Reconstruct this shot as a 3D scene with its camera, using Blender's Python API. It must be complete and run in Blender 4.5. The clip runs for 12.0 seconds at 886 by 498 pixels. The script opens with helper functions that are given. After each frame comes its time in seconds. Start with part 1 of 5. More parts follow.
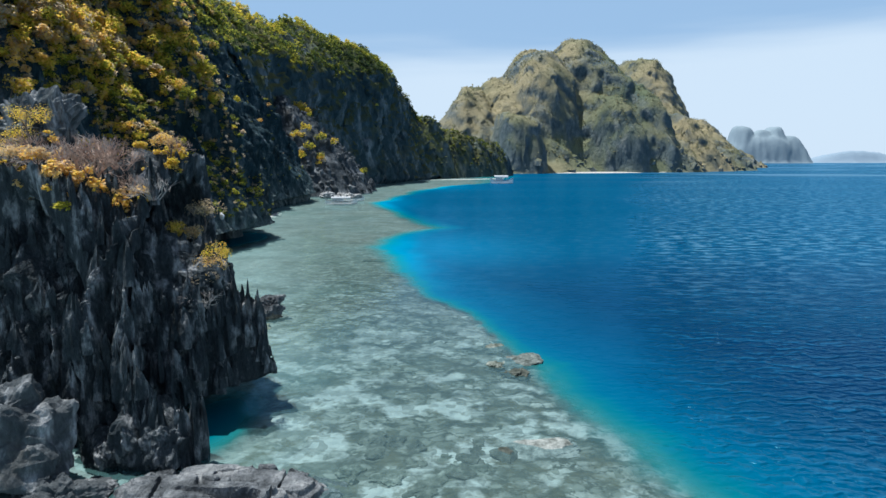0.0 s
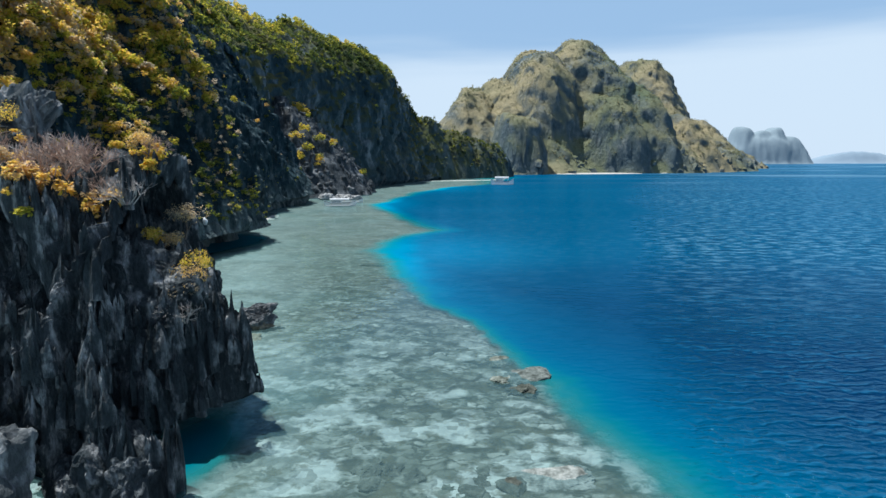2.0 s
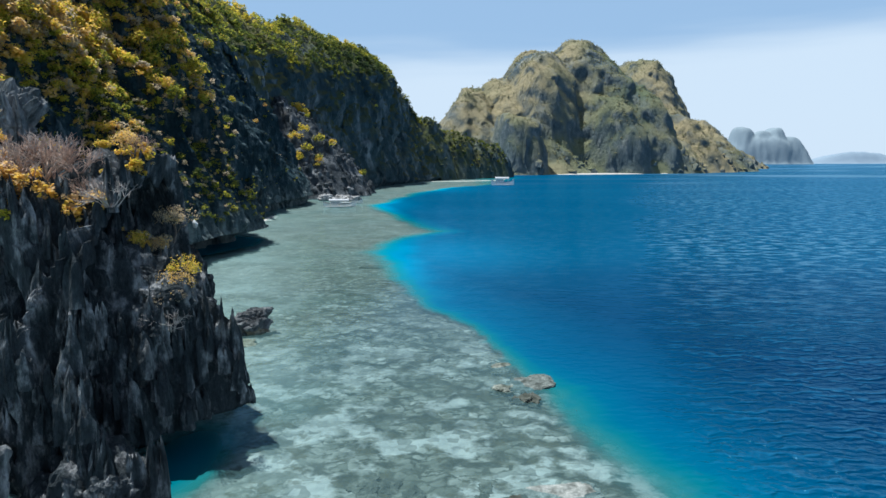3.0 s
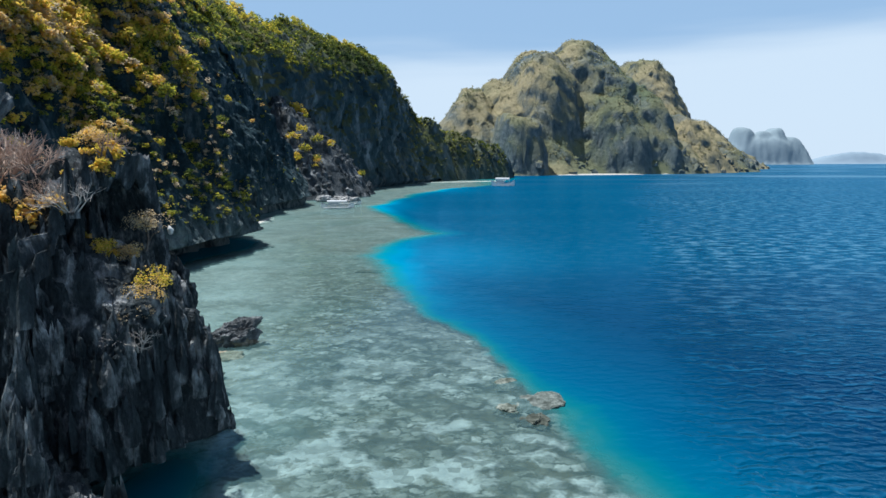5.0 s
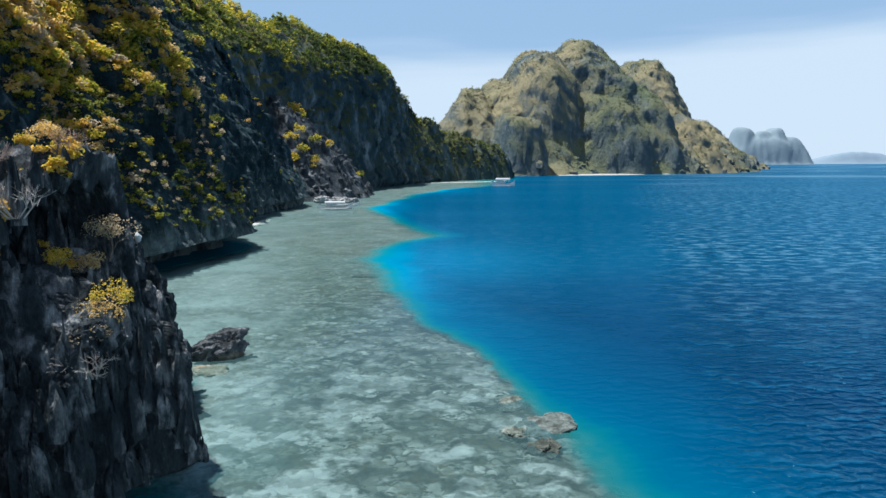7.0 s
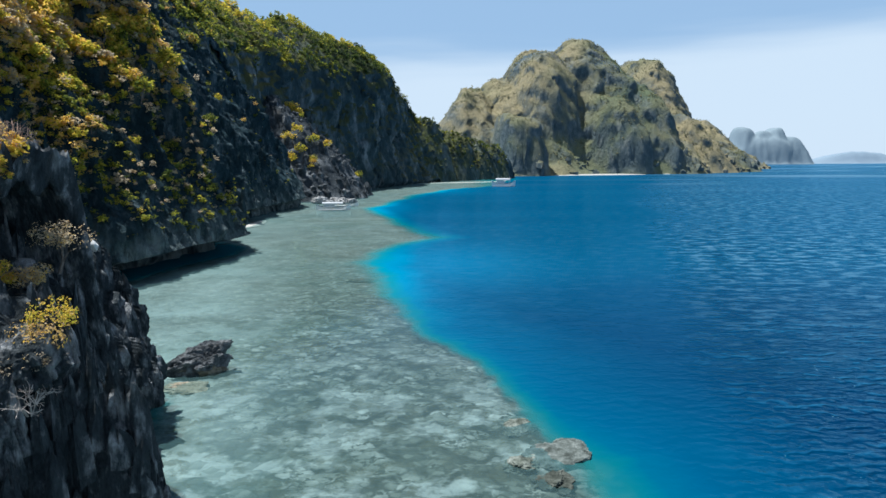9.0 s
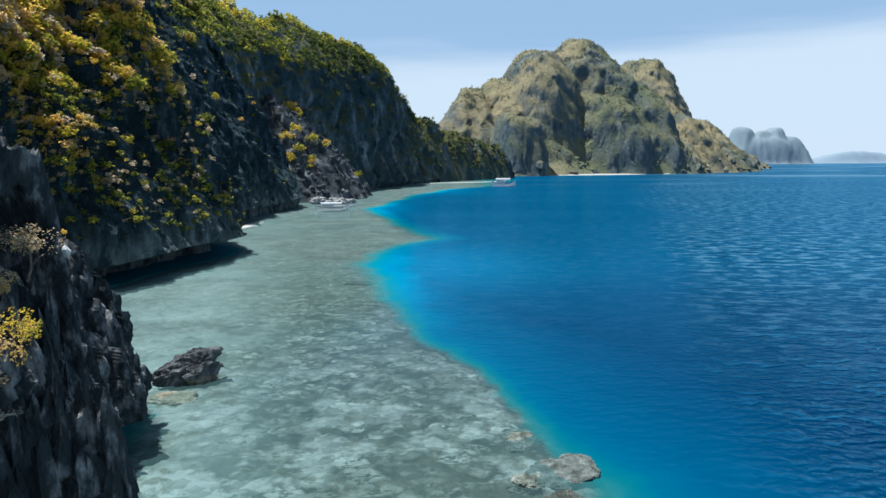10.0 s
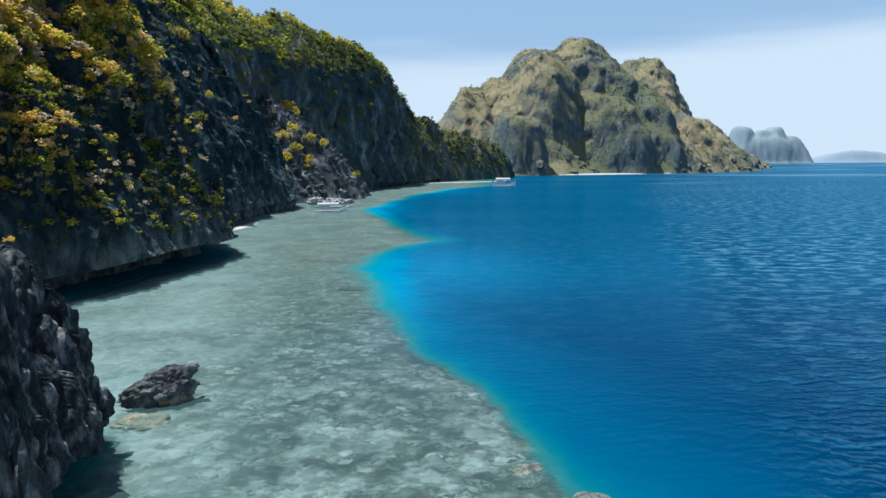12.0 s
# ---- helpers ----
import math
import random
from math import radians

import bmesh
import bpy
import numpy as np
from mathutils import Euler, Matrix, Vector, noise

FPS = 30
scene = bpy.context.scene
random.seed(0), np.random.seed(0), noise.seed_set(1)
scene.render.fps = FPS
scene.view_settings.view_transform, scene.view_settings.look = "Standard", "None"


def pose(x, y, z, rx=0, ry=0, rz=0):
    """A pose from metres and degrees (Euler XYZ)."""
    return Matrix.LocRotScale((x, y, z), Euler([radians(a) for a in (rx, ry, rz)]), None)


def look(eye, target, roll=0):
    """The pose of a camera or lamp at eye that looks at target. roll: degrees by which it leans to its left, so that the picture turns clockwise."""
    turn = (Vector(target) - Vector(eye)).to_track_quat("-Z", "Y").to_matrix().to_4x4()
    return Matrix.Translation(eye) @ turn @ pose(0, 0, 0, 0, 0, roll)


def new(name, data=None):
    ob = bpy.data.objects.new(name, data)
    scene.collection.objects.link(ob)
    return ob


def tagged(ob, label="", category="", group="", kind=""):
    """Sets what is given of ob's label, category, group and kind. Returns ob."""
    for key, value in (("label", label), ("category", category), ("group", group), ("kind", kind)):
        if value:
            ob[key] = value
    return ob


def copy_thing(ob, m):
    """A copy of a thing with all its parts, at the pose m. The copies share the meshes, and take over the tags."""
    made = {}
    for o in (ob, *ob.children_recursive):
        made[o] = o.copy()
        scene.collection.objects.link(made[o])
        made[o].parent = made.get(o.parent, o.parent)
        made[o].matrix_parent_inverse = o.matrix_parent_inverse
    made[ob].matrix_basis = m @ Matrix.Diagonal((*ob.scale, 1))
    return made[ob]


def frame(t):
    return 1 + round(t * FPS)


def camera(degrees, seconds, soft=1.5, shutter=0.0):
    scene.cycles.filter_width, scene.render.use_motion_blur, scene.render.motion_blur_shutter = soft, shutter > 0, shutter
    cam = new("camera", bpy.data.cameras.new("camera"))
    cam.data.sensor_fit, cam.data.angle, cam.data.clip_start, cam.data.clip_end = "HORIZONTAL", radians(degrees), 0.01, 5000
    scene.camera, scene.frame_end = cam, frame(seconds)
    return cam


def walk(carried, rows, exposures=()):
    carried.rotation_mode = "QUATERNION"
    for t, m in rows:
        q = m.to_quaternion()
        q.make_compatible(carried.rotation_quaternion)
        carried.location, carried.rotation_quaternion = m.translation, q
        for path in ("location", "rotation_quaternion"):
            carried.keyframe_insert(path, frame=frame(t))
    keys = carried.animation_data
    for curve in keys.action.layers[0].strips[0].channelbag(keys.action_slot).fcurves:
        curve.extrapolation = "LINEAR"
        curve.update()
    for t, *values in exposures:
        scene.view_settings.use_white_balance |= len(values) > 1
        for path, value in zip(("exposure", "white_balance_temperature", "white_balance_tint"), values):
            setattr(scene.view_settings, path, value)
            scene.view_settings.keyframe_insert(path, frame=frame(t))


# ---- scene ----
cam = camera(70, 12.0)
walk(cam, [
    (0.0, pose(0.000, 0.000, 20.000, 81.998, -0.001, 0.000)),
    (1.0, pose(-0.029, 2.078, 19.980, 82.049, 0.029, 0.005)),
    (2.0, pose(-0.048, 4.211, 19.954, 82.095, 0.060, 0.007)),
    (3.0, pose(-0.058, 6.401, 19.924, 82.135, 0.091, 0.007)),
    (4.0, pose(-0.059, 8.646, 19.888, 82.169, 0.123, 0.005)),
    (5.0, pose(-0.050, 10.947, 19.846, 82.198, 0.156, -0.000)),
    (6.0, pose(-0.032, 13.304, 19.800, 82.221, 0.190, -0.007)),
    (7.0, pose(-0.005, 15.716, 19.748, 82.238, 0.225, -0.016)),
    (8.0, pose(0.031, 18.185, 19.691, 82.250, 0.261, -0.028)),
    (9.0, pose(0.077, 20.709, 19.629, 82.256, 0.297, -0.041)),
    (10.0, pose(0.132, 23.288, 19.562, 82.256, 0.335, -0.058)),
    (11.0, pose(0.197, 25.924, 19.489, 82.251, 0.373, -0.076)),
    (12.0, pose(0.271, 28.615, 19.412, 82.240, 0.412, -0.097)),
])

# ---- world and sun ----
SUN_FROM = Vector((-0.32, 0.12, 0.94)).normalized()
world = bpy.data.worlds.new("world")
scene.world = world
world.use_nodes = True


def make_world():
    nt = world.node_tree
    nt.nodes.clear()
    N, L = nt.nodes.new, nt.links.new
    sky = N("ShaderNodeTexSky")
    sky.sky_type = 'NISHITA'
    sky.sun_disc = False
    sky.sun_elevation = math.asin(SUN_FROM.z)
    sky.sun_rotation = math.atan2(SUN_FROM.x, SUN_FROM.y)
    sky.air_density, sky.dust_density, sky.ozone_density = 1.0, 0.6, 1.5
    tc = N("ShaderNodeTexCoord")
    sep = N("ShaderNodeSeparateXYZ")
    L(tc.outputs["Generated"], sep.inputs[0])
    # thin high cloud: a veil that thickens towards the horizon, with long soft edges
    mp = N("ShaderNodeMapping")
    mp.inputs["Scale"].default_value = (0.9, 0.9, 9.0)
    mp.inputs["Rotation"].default_value = (0.0, radians(3.5), 0.0)
    L(tc.outputs["Generated"], mp.inputs[0])
    nz = N("ShaderNodeTexNoise")
    nz.inputs["Scale"].default_value = 1.6
    nz.inputs["Detail"].default_value = 4.0
    L(mp.outputs[0], nz.inputs["Vector"])
    tilt = N("ShaderNodeMath"); tilt.operation = 'MULTIPLY_ADD'
    L(nz.outputs[0], tilt.inputs[0])
    tilt.inputs[1].default_value = -0.16
    L(sep.outputs[2], tilt.inputs[2])
    slope = N("ShaderNodeMath"); slope.operation = 'MULTIPLY_ADD'
    L(sep.outputs[0], slope.inputs[0])
    slope.inputs[1].default_value = -0.035
    L(tilt.outputs[0], slope.inputs[2])
    rng = N("ShaderNodeMapRange")
    rng.interpolation_type = 'SMOOTHSTEP'
    rng.inputs["From Min"].default_value = 0.115
    rng.inputs["From Max"].default_value = 0.035
    rng.inputs["To Min"].default_value = 0.12
    rng.inputs["To Max"].default_value = 0.80
    L(slope.outputs[0], rng.inputs["Value"])
    veil = N("ShaderNodeMix"); veil.data_type = 'RGBA'
    low = N("ShaderNodeMapRange")
    low.interpolation_type = 'SMOOTHSTEP'
    low.inputs["From Min"].default_value, low.inputs["From Max"].default_value = 0.22, 0.55
    low.inputs["To Min"].default_value, low.inputs["To Max"].default_value = 0.75, 0.0
    L(sep.outputs[2], low.inputs["Value"])
    L(low.outputs[0], veil.inputs["Factor"])
    L(sky.outputs[0], veil.inputs[6])
    veil.inputs[7].default_value = (5.0, 8.3, 12.6, 1)
    mix = N("ShaderNodeMix"); mix.data_type = 'RGBA'
    L(rng.outputs[0], mix.inputs["Factor"])
    L(veil.outputs[2], mix.inputs[6])
    mix.inputs[7].default_value = (11.2, 12.8, 14.2, 1)
    bg = N("ShaderNodeBackground")
    bg.inputs["Strength"].default_value = 0.049
    L(mix.outputs[2], bg.inputs["Color"])
    out = N("ShaderNodeOutputWorld")
    L(bg.outputs[0], out.inputs[0])


make_world()
sun = new("sun", bpy.data.lights.new("sun", 'SUN'))
sun.data.energy = 5.0
sun.data.angle = radians(0.55)
sun.data.color = (1.0, 0.97, 0.91)
sun.matrix_world = look(SUN_FROM * 100, (0, 0, 0))
scene.view_settings.exposure = 0.46
scene.view_settings.use_white_balance = True
scene.view_settings.white_balance_temperature = 6120
scene.view_settings.white_balance_tint = 8.5


# ---- numeric tools ----
def hash01(ix, iy, iz, seed):
    h = (ix * 374761393 + iy * 668265263 + iz * 1274126177 + seed * 974634777) & 0xFFFFFFFF
    h = ((h ^ (h >> 13)) * 1103515245) & 0xFFFFFFFF
    h = ((h ^ (h >> 15)) * 2246822519) & 0xFFFFFFFF
    return ((h ^ (h >> 16)) & 0xFFFFFF) / float(0xFFFFFF)


def vnoise(p, seed=0):
    """Smooth value noise at the rows of p, in -1..1."""
    f = np.floor(p)
    t = p - f
    i = f.astype(np.int64)
    t = t * t * t * (t * (t * 6 - 15) + 10)
    x, y, z = i[..., 0], i[..., 1], i[..., 2]
    tx, ty, tz = t[..., 0], t[..., 1], t[..., 2]
    out = 0
    for dz in (0, 1):
        for dy in (0, 1):
            a = hash01(x, y + dy, z + dz, seed)
            b = hash01(x + 1, y + dy, z + dz, seed)
            out = out + (a + (b - a) * tx) * (ty if dy else 1 - ty) * (tz if dz else 1 - tz)
    return out * 2 - 1


def fbm(p, octaves=4, seed=0, gain=0.5):
    out, amp, tot = 0, 1.0, 0.0
    for k in range(octaves):
        out = out + amp * vnoise(p * (2.03 ** k) + 17.3 * k, seed + k)
        tot += amp
        amp *= gain
    return out / tot


def ridged(p, octaves=4, seed=0, gain=0.5):
    """Sharp crests, in 0..1."""
    out, amp, tot = 0, 1.0, 0.0
    for k in range(octaves):
        out = out + amp * (1 - np.abs(vnoise(p * (2.03 ** k) + 31.7 * k, seed + k)) * 1.6).clip(0, 1)
        tot += amp
        amp *= gain
    return out / tot


def smooth(a, b, x):
    t = np.clip((x - a) / (b - a), 0, 1)
    return t * t * (3 - 2 * t)


def spline(ctrl, n):
    """Catmull-Rom through the rows of ctrl, n points at even arc length in plan."""
    c = np.array(ctrl, float)
    c = np.vstack([2 * c[0] - c[1], c, 2 * c[-1] - c[-2]])
    pts = []
    for k in range(1, len(c) - 2):
        t = np.linspace(0, 1, 60, endpoint=False)[:, None]
        a, b, d, e = c[k - 1], c[k], c[k + 1], c[k + 2]
        pts.append(0.5 * (2 * b + (d - a) * t + (2 * a - 5 * b + 4 * d - e) * t ** 2 + (3 * b - a - 3 * d + e) * t ** 3))
    pts = np.vstack(pts + [c[-2][None]])
    s = np.concatenate([[0], np.cumsum(np.hypot(*np.diff(pts[:, :2], axis=0).T))])
    q = np.linspace(0, s[-1], n)
    return np.stack([np.interp(q, s, pts[:, j]) for j in range(pts.shape[1])], 1)


def mesh_from(name, verts, faces, material=None, attrs=None, smooth_faces=False):
    """A mesh of arrays: verts (n, 3), faces (m, k) of one size k."""
    me = bpy.data.meshes.new(name)
    verts, faces = np.asarray(verts, np.float32), np.asarray(faces, np.int32)
    k = faces.shape[1]
    me.vertices.add(len(verts))
    me.vertices.foreach_set("co", verts.ravel())
    me.loops.add(faces.size)
    me.loops.foreach_set("vertex_index", faces.ravel())
    me.polygons.add(len(faces))
    me.polygons.foreach_set("loop_start", np.arange(0, faces.size, k, dtype=np.int32))
    me.polygons.foreach_set("use_smooth", np.full(len(faces), smooth_faces, bool))
    for key, val in (attrs or {}).items():
        at = me.attributes.new(key, 'FLOAT', 'POINT')
        at.data.foreach_set("value", np.asarray(val, np.float32))
    me.update(calc_edges=True)
    if material:
        me.materials.append(material)
    return me


def grid_faces(nu, nv, flip=False):
    i = np.arange(nu * nv).reshape(nu, nv)
    f = np.stack([i[:-1, :-1], i[1:, :-1], i[1:, 1:], i[:-1, 1:]], -1).reshape(-1, 4)
    return f[:, ::-1] if flip else f


def grid_normals(P):
    du, dv = np.gradient(P, axis=0), np.gradient(P, axis=1)
    n = np.cross(du, dv)
    return n / (np.linalg.norm(n, axis=-1, keepdims=True) + 1e-9)


def thing(name, label, category, group="", kind="", at=(0, 0, 0)):
    ob = new(name)
    ob.empty_display_size = 0.3
    ob.location = at
    return tagged(ob, label, category, group, kind)


def part(name, me, parent, label="", kind=""):
    ob = new(name, me)
    ob.parent = parent
    return tagged(ob, label, kind=kind)


def bm_mesh(name, bm, material, smooth_faces=False):
    me = bpy.data.meshes.new(name)
    bm.to_mesh(me)
    bm.free()
    me.materials.append(material)
    if smooth_faces:
        me.polygons.foreach_set("use_smooth", np.ones(len(me.polygons), bool))
    return me


# ---- materials ----
class Nodes:
    """A short hand for a node material."""

    def __init__(self, name):
        self.mat = bpy.data.materials.new(name)
        self.mat.use_nodes = True
        self.nt = self.mat.node_tree
        self.nt.nodes.clear()
        self.out = self.add("ShaderNodeOutputMaterial")
        self.bsdf = self.add("ShaderNodeBsdfPrincipled")
        self.link(self.bsdf.outputs[0], self.out.inputs[0])

    def add(self, kind, **inputs):
        n = self.nt.nodes.new(kind)
        for key, val in inputs.items():
            n.inputs[key.replace("_", " ")].default_value = val
        return n

    def link(self, a, b):
        self.nt.links.new(a, b)

    def coords(self, scale=(1, 1, 1), rot=(0, 0, 0)):
        g = self.add("ShaderNodeNewGeometry")
        m = self.add("ShaderNodeMapping")
        m.inputs["Scale"].default_value = scale
        m.inputs["Rotation"].default_value = rot
        self.link(g.outputs["Position"], m.inputs[0])
        return m.outputs[0]

    def noise(self, vec, scale, detail=5.0, rough=0.55, kind='FBM'):
        n = self.add("ShaderNodeTexNoise")
        n.noise_type = kind
        n.inputs["Scale"].default_value = scale
        n.inputs["Detail"].default_value = detail
        n.inputs["Roughness"].default_value = rough
        self.link(vec, n.inputs["Vector"])
        return n.outputs[0]

    def wave(self, vec, scale, distortion, detail_scale):
        n = self.add("ShaderNodeTexWave")
        n.wave_type, n.bands_direction, n.wave_profile = 'BANDS', 'Y', 'SIN'
        for key, val in (("Scale", scale), ("Distortion", distortion), ("Detail", 2.0), ("Detail Scale", detail_scale), ("Detail Roughness", 0.6)):
            n.inputs[key].default_value = val
        self.link(vec, n.inputs["Vector"])
        return n.outputs["Fac"]

    def ramp(self, fac, stops):
        r = self.add("ShaderNodeValToRGB")
        el = r.color_ramp.elements
        while len(el) < len(stops):
            el.new(0.5)
        for e, (p, c) in zip(el, stops):
            e.position = p
            e.color = (*c, 1) if len(c) == 3 else c
        self.link(fac, r.inputs[0])
        return r.outputs[0]

    def mix(self, fac, a, b, blend='MIX'):
        m = self.add("ShaderNodeMix")
        m.data_type, m.blend_type = 'RGBA', blend
        for v, s in ((fac, m.inputs["Factor"]), (a, m.inputs[6]), (b, m.inputs[7])):
            if isinstance(v, (int, float)):
                s.default_value = v
            elif isinstance(v, tuple):
                s.default_value = (*v, 1)
            else:
                self.link(v, s)
        return m.outputs[2]

    def math(self, op, a, b=0.0, c=0.0):
        m = self.add("ShaderNodeMath")
        m.operation = op
        for v, s in zip((a, b, c), m.inputs):
            if isinstance(v, (int, float)):
                s.default_value = v
            else:
                self.link(v, s)
        return m.outputs[0]

    def range(self, v, a, b, lo=0.0, hi=1.0):
        m = self.add("ShaderNodeMapRange")
        m.inputs["From Min"].default_value, m.inputs["From Max"].default_value = a, b
        m.inputs["To Min"].default_value, m.inputs["To Max"].default_value = lo, hi
        self.link(v, m.inputs["Value"])
        return m.outputs[0]

    def attr(self, name):
        a = self.add("ShaderNodeAttribute")
        a.attribute_name = name
        return a.outputs["Fac"]

    def bump(self, height, strength, distance):
        b = self.add("ShaderNodeBump")
        b.inputs["Strength"].default_value, b.inputs["Distance"].default_value = strength, distance
        self.link(height, b.inputs["Height"])
        self.link(b.outputs[0], self.bsdf.inputs["Normal"])
        return b.outputs[0]

    def done(self, color=None, rough=0.9, spec=0.3):
        if color is not None:
            if isinstance(color, tuple):
                self.bsdf.inputs["Base Color"].default_value = (*color, 1)
            else:
                self.link(color, self.bsdf.inputs["Base Color"])
        self.bsdf.inputs["Roughness"].default_value = rough
        self.bsdf.inputs["Specular IOR Level"].default_value = spec
        return self.mat


def rock_material(name, dark, mid, light, grain, warm=(0.20, 0.14, 0.09), drip=0.3, scrub=None, relief=0.8, pale_foot=None):
    """Weathered limestone: vertical drip streaks, lichen greys, some rusty stains; grain is the size of the finest pits in metres."""
    m = Nodes(name)
    streak = m.noise(m.coords((1, 1, drip)), 0.17 / grain, 6, 0.62)
    patch = m.noise(m.coords(), 0.035 / grain, 4, 0.55)
    pits = m.noise(m.coords((1, 1, 0.45)), 0.9 / grain, 5, 0.7)
    col = m.ramp(streak, [(0.30, dark), (0.52, mid), (0.71, light)])
    col = m.mix(m.range(patch, 0.35, 0.7, 0.0, 0.55), col, tuple(0.5 * (a + b) for a, b in zip(dark, mid)))
    stain = m.noise(m.coords((1, 1, 0.3), (0.2, 0.1, 0.6)), 0.07 / grain, 4, 0.6)
    col = m.mix(m.range(stain, 0.60, 0.74, 0.0, 0.6), col, warm)
    col = m.mix(m.range(pits, 0.35, 0.65, 0.0, 0.45), col, dark)
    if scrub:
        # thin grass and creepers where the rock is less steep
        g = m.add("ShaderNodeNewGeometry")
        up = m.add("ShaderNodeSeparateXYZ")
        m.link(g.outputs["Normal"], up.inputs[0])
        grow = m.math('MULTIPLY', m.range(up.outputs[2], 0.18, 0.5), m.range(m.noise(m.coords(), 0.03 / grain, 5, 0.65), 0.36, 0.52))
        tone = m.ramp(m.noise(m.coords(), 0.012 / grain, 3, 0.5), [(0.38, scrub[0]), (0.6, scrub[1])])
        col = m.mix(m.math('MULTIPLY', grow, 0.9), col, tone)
    if pale_foot:
        # paler towards the waterline, with an uneven upper edge and vertical streaks
        spot = m.add("ShaderNodeSeparateXYZ")
        m.link(m.coords(), spot.inputs[0])
        edge = m.math('MULTIPLY_ADD', patch, 14.0, spot.outputs[2])
        bare = m.math('MULTIPLY', m.range(edge, 19.0, 11.0), m.range(streak, 0.40, 0.60, 0.1, 0.8))
        col = m.mix(bare, col, pale_foot)
    h = m.math('ADD', m.math('MULTIPLY', streak, 1.4), pits)
    m.bump(h, relief, grain * 1.8)
    return m.done(col, 0.92, 0.08)


ROCK_NEAR = rock_material("karst_limestone", (0.010, 0.017, 0.021), (0.088, 0.105, 0.117), (0.72, 0.74, 0.76), 0.17, (0.09, 0.085, 0.075), 0.4, relief=1.1)
ROCK_PALE = rock_material("pale_limestone", (0.12, 0.125, 0.13), (0.50, 0.51, 0.52), (0.72, 0.72, 0.72), 0.2, (0.22, 0.20, 0.17), 0.8)
ROCK_SCREE = rock_material("broken_limestone", (0.012, 0.018, 0.022), (0.09, 0.105, 0.118), (0.40, 0.42, 0.44), 0.9, (0.11, 0.10, 0.09), 0.6)
ROCK_CLIFF = rock_material("cliff_limestone", (0.006, 0.016, 0.021), (0.036, 0.07, 0.086), (0.22, 0.275, 0.295), 0.5, (0.09, 0.085, 0.065), 0.35, relief=1.0, pale_foot=(0.21, 0.25, 0.25))
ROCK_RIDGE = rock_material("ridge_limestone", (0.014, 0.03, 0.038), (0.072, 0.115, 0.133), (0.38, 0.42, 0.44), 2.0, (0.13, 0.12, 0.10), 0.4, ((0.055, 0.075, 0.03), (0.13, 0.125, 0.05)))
# mountain rock: dark tones lifted and blued in colour to stand for haze
ROCK_FAR_HAZED = rock_material("far_hazed_limestone", (0.045, 0.072, 0.086), (0.125, 0.16, 0.172), (0.32, 0.335, 0.32), 2.6, (0.28, 0.255, 0.19), 0.6, ((0.12, 0.148, 0.085), (0.30, 0.26, 0.155)))
# distant islands: air haze painted into the rock as flat blue-grey tones
ROCK_HAZE_TINT = rock_material("haze_tinted_limestone", (0.20, 0.258, 0.30), (0.213, 0.272, 0.312), (0.222, 0.28, 0.318), 9.0, (0.17, 0.22, 0.245), 0.6, relief=0.1)
ROCK_HAZE_PALE = rock_material("haze_paled_limestone", (0.215, 0.285, 0.355), (0.22, 0.29, 0.36), (0.225, 0.295, 0.365), 12.0, (0.215, 0.285, 0.355), 0.6, relief=0.05)


def leaf_material(name, stops):
    m = Nodes(name)
    t = m.attr("tint")
    g = m.add("ShaderNodeNewGeometry")
    o = m.add("ShaderNodeObjectInfo")
    f = m.math('ADD', m.math('MULTIPLY_ADD', g.outputs["Random Per Island"], 0.2, -0.02), t)
    f = m.math('ADD', f, m.math('MULTIPLY_ADD', o.outputs["Random"], 0.14, 0.0))
    col = m.ramp(f, stops)
    m.bsdf.inputs["Subsurface Weight"].default_value = 0.0
    mat = m.done(col, 0.6, 0.15)
    tr = m.add("ShaderNodeBsdfTranslucent")
    m.link(col, tr.inputs["Color"])
    mx = m.add("ShaderNodeMixShader")
    mx.inputs[0].default_value = 0.58
    m.link(m.bsdf.outputs[0], mx.inputs[1])
    m.link(tr.outputs[0], mx.inputs[2])
    m.link(mx.outputs[0], m.out.inputs[0])
    return mat


# tint 0 deep green .. 1 golden straw
LEAF = leaf_material("foliage", [(0.05, (0.022, 0.046, 0.02)), (0.28, (0.15, 0.19, 0.04)), (0.46, (0.56, 0.51, 0.06)),
                                 (0.64, (0.84, 0.56, 0.10)), (0.82, (0.72, 0.51, 0.25)), (1.0, (0.54, 0.46, 0.34))])
# mountain scrub, its greens lightened for the haze in between
LEAF_FAR_HAZED = leaf_material("far_hazed_foliage", [(0.05, (0.13, 0.165, 0.09)), (0.40, (0.23, 0.24, 0.125)), (0.7, (0.37, 0.33, 0.20)), (1.0, (0.44, 0.38, 0.26))])


def bark_material():
    m = Nodes("bark")
    n = m.noise(m.coords((1, 1, 0.3)), 9.0, 4)
    m.bump(n, 0.6, 0.02)
    return m.done(m.ramp(n, [(0.3, (0.07, 0.055, 0.045)), (0.7, (0.24, 0.21, 0.18))]), 0.9)


BARK = bark_material()


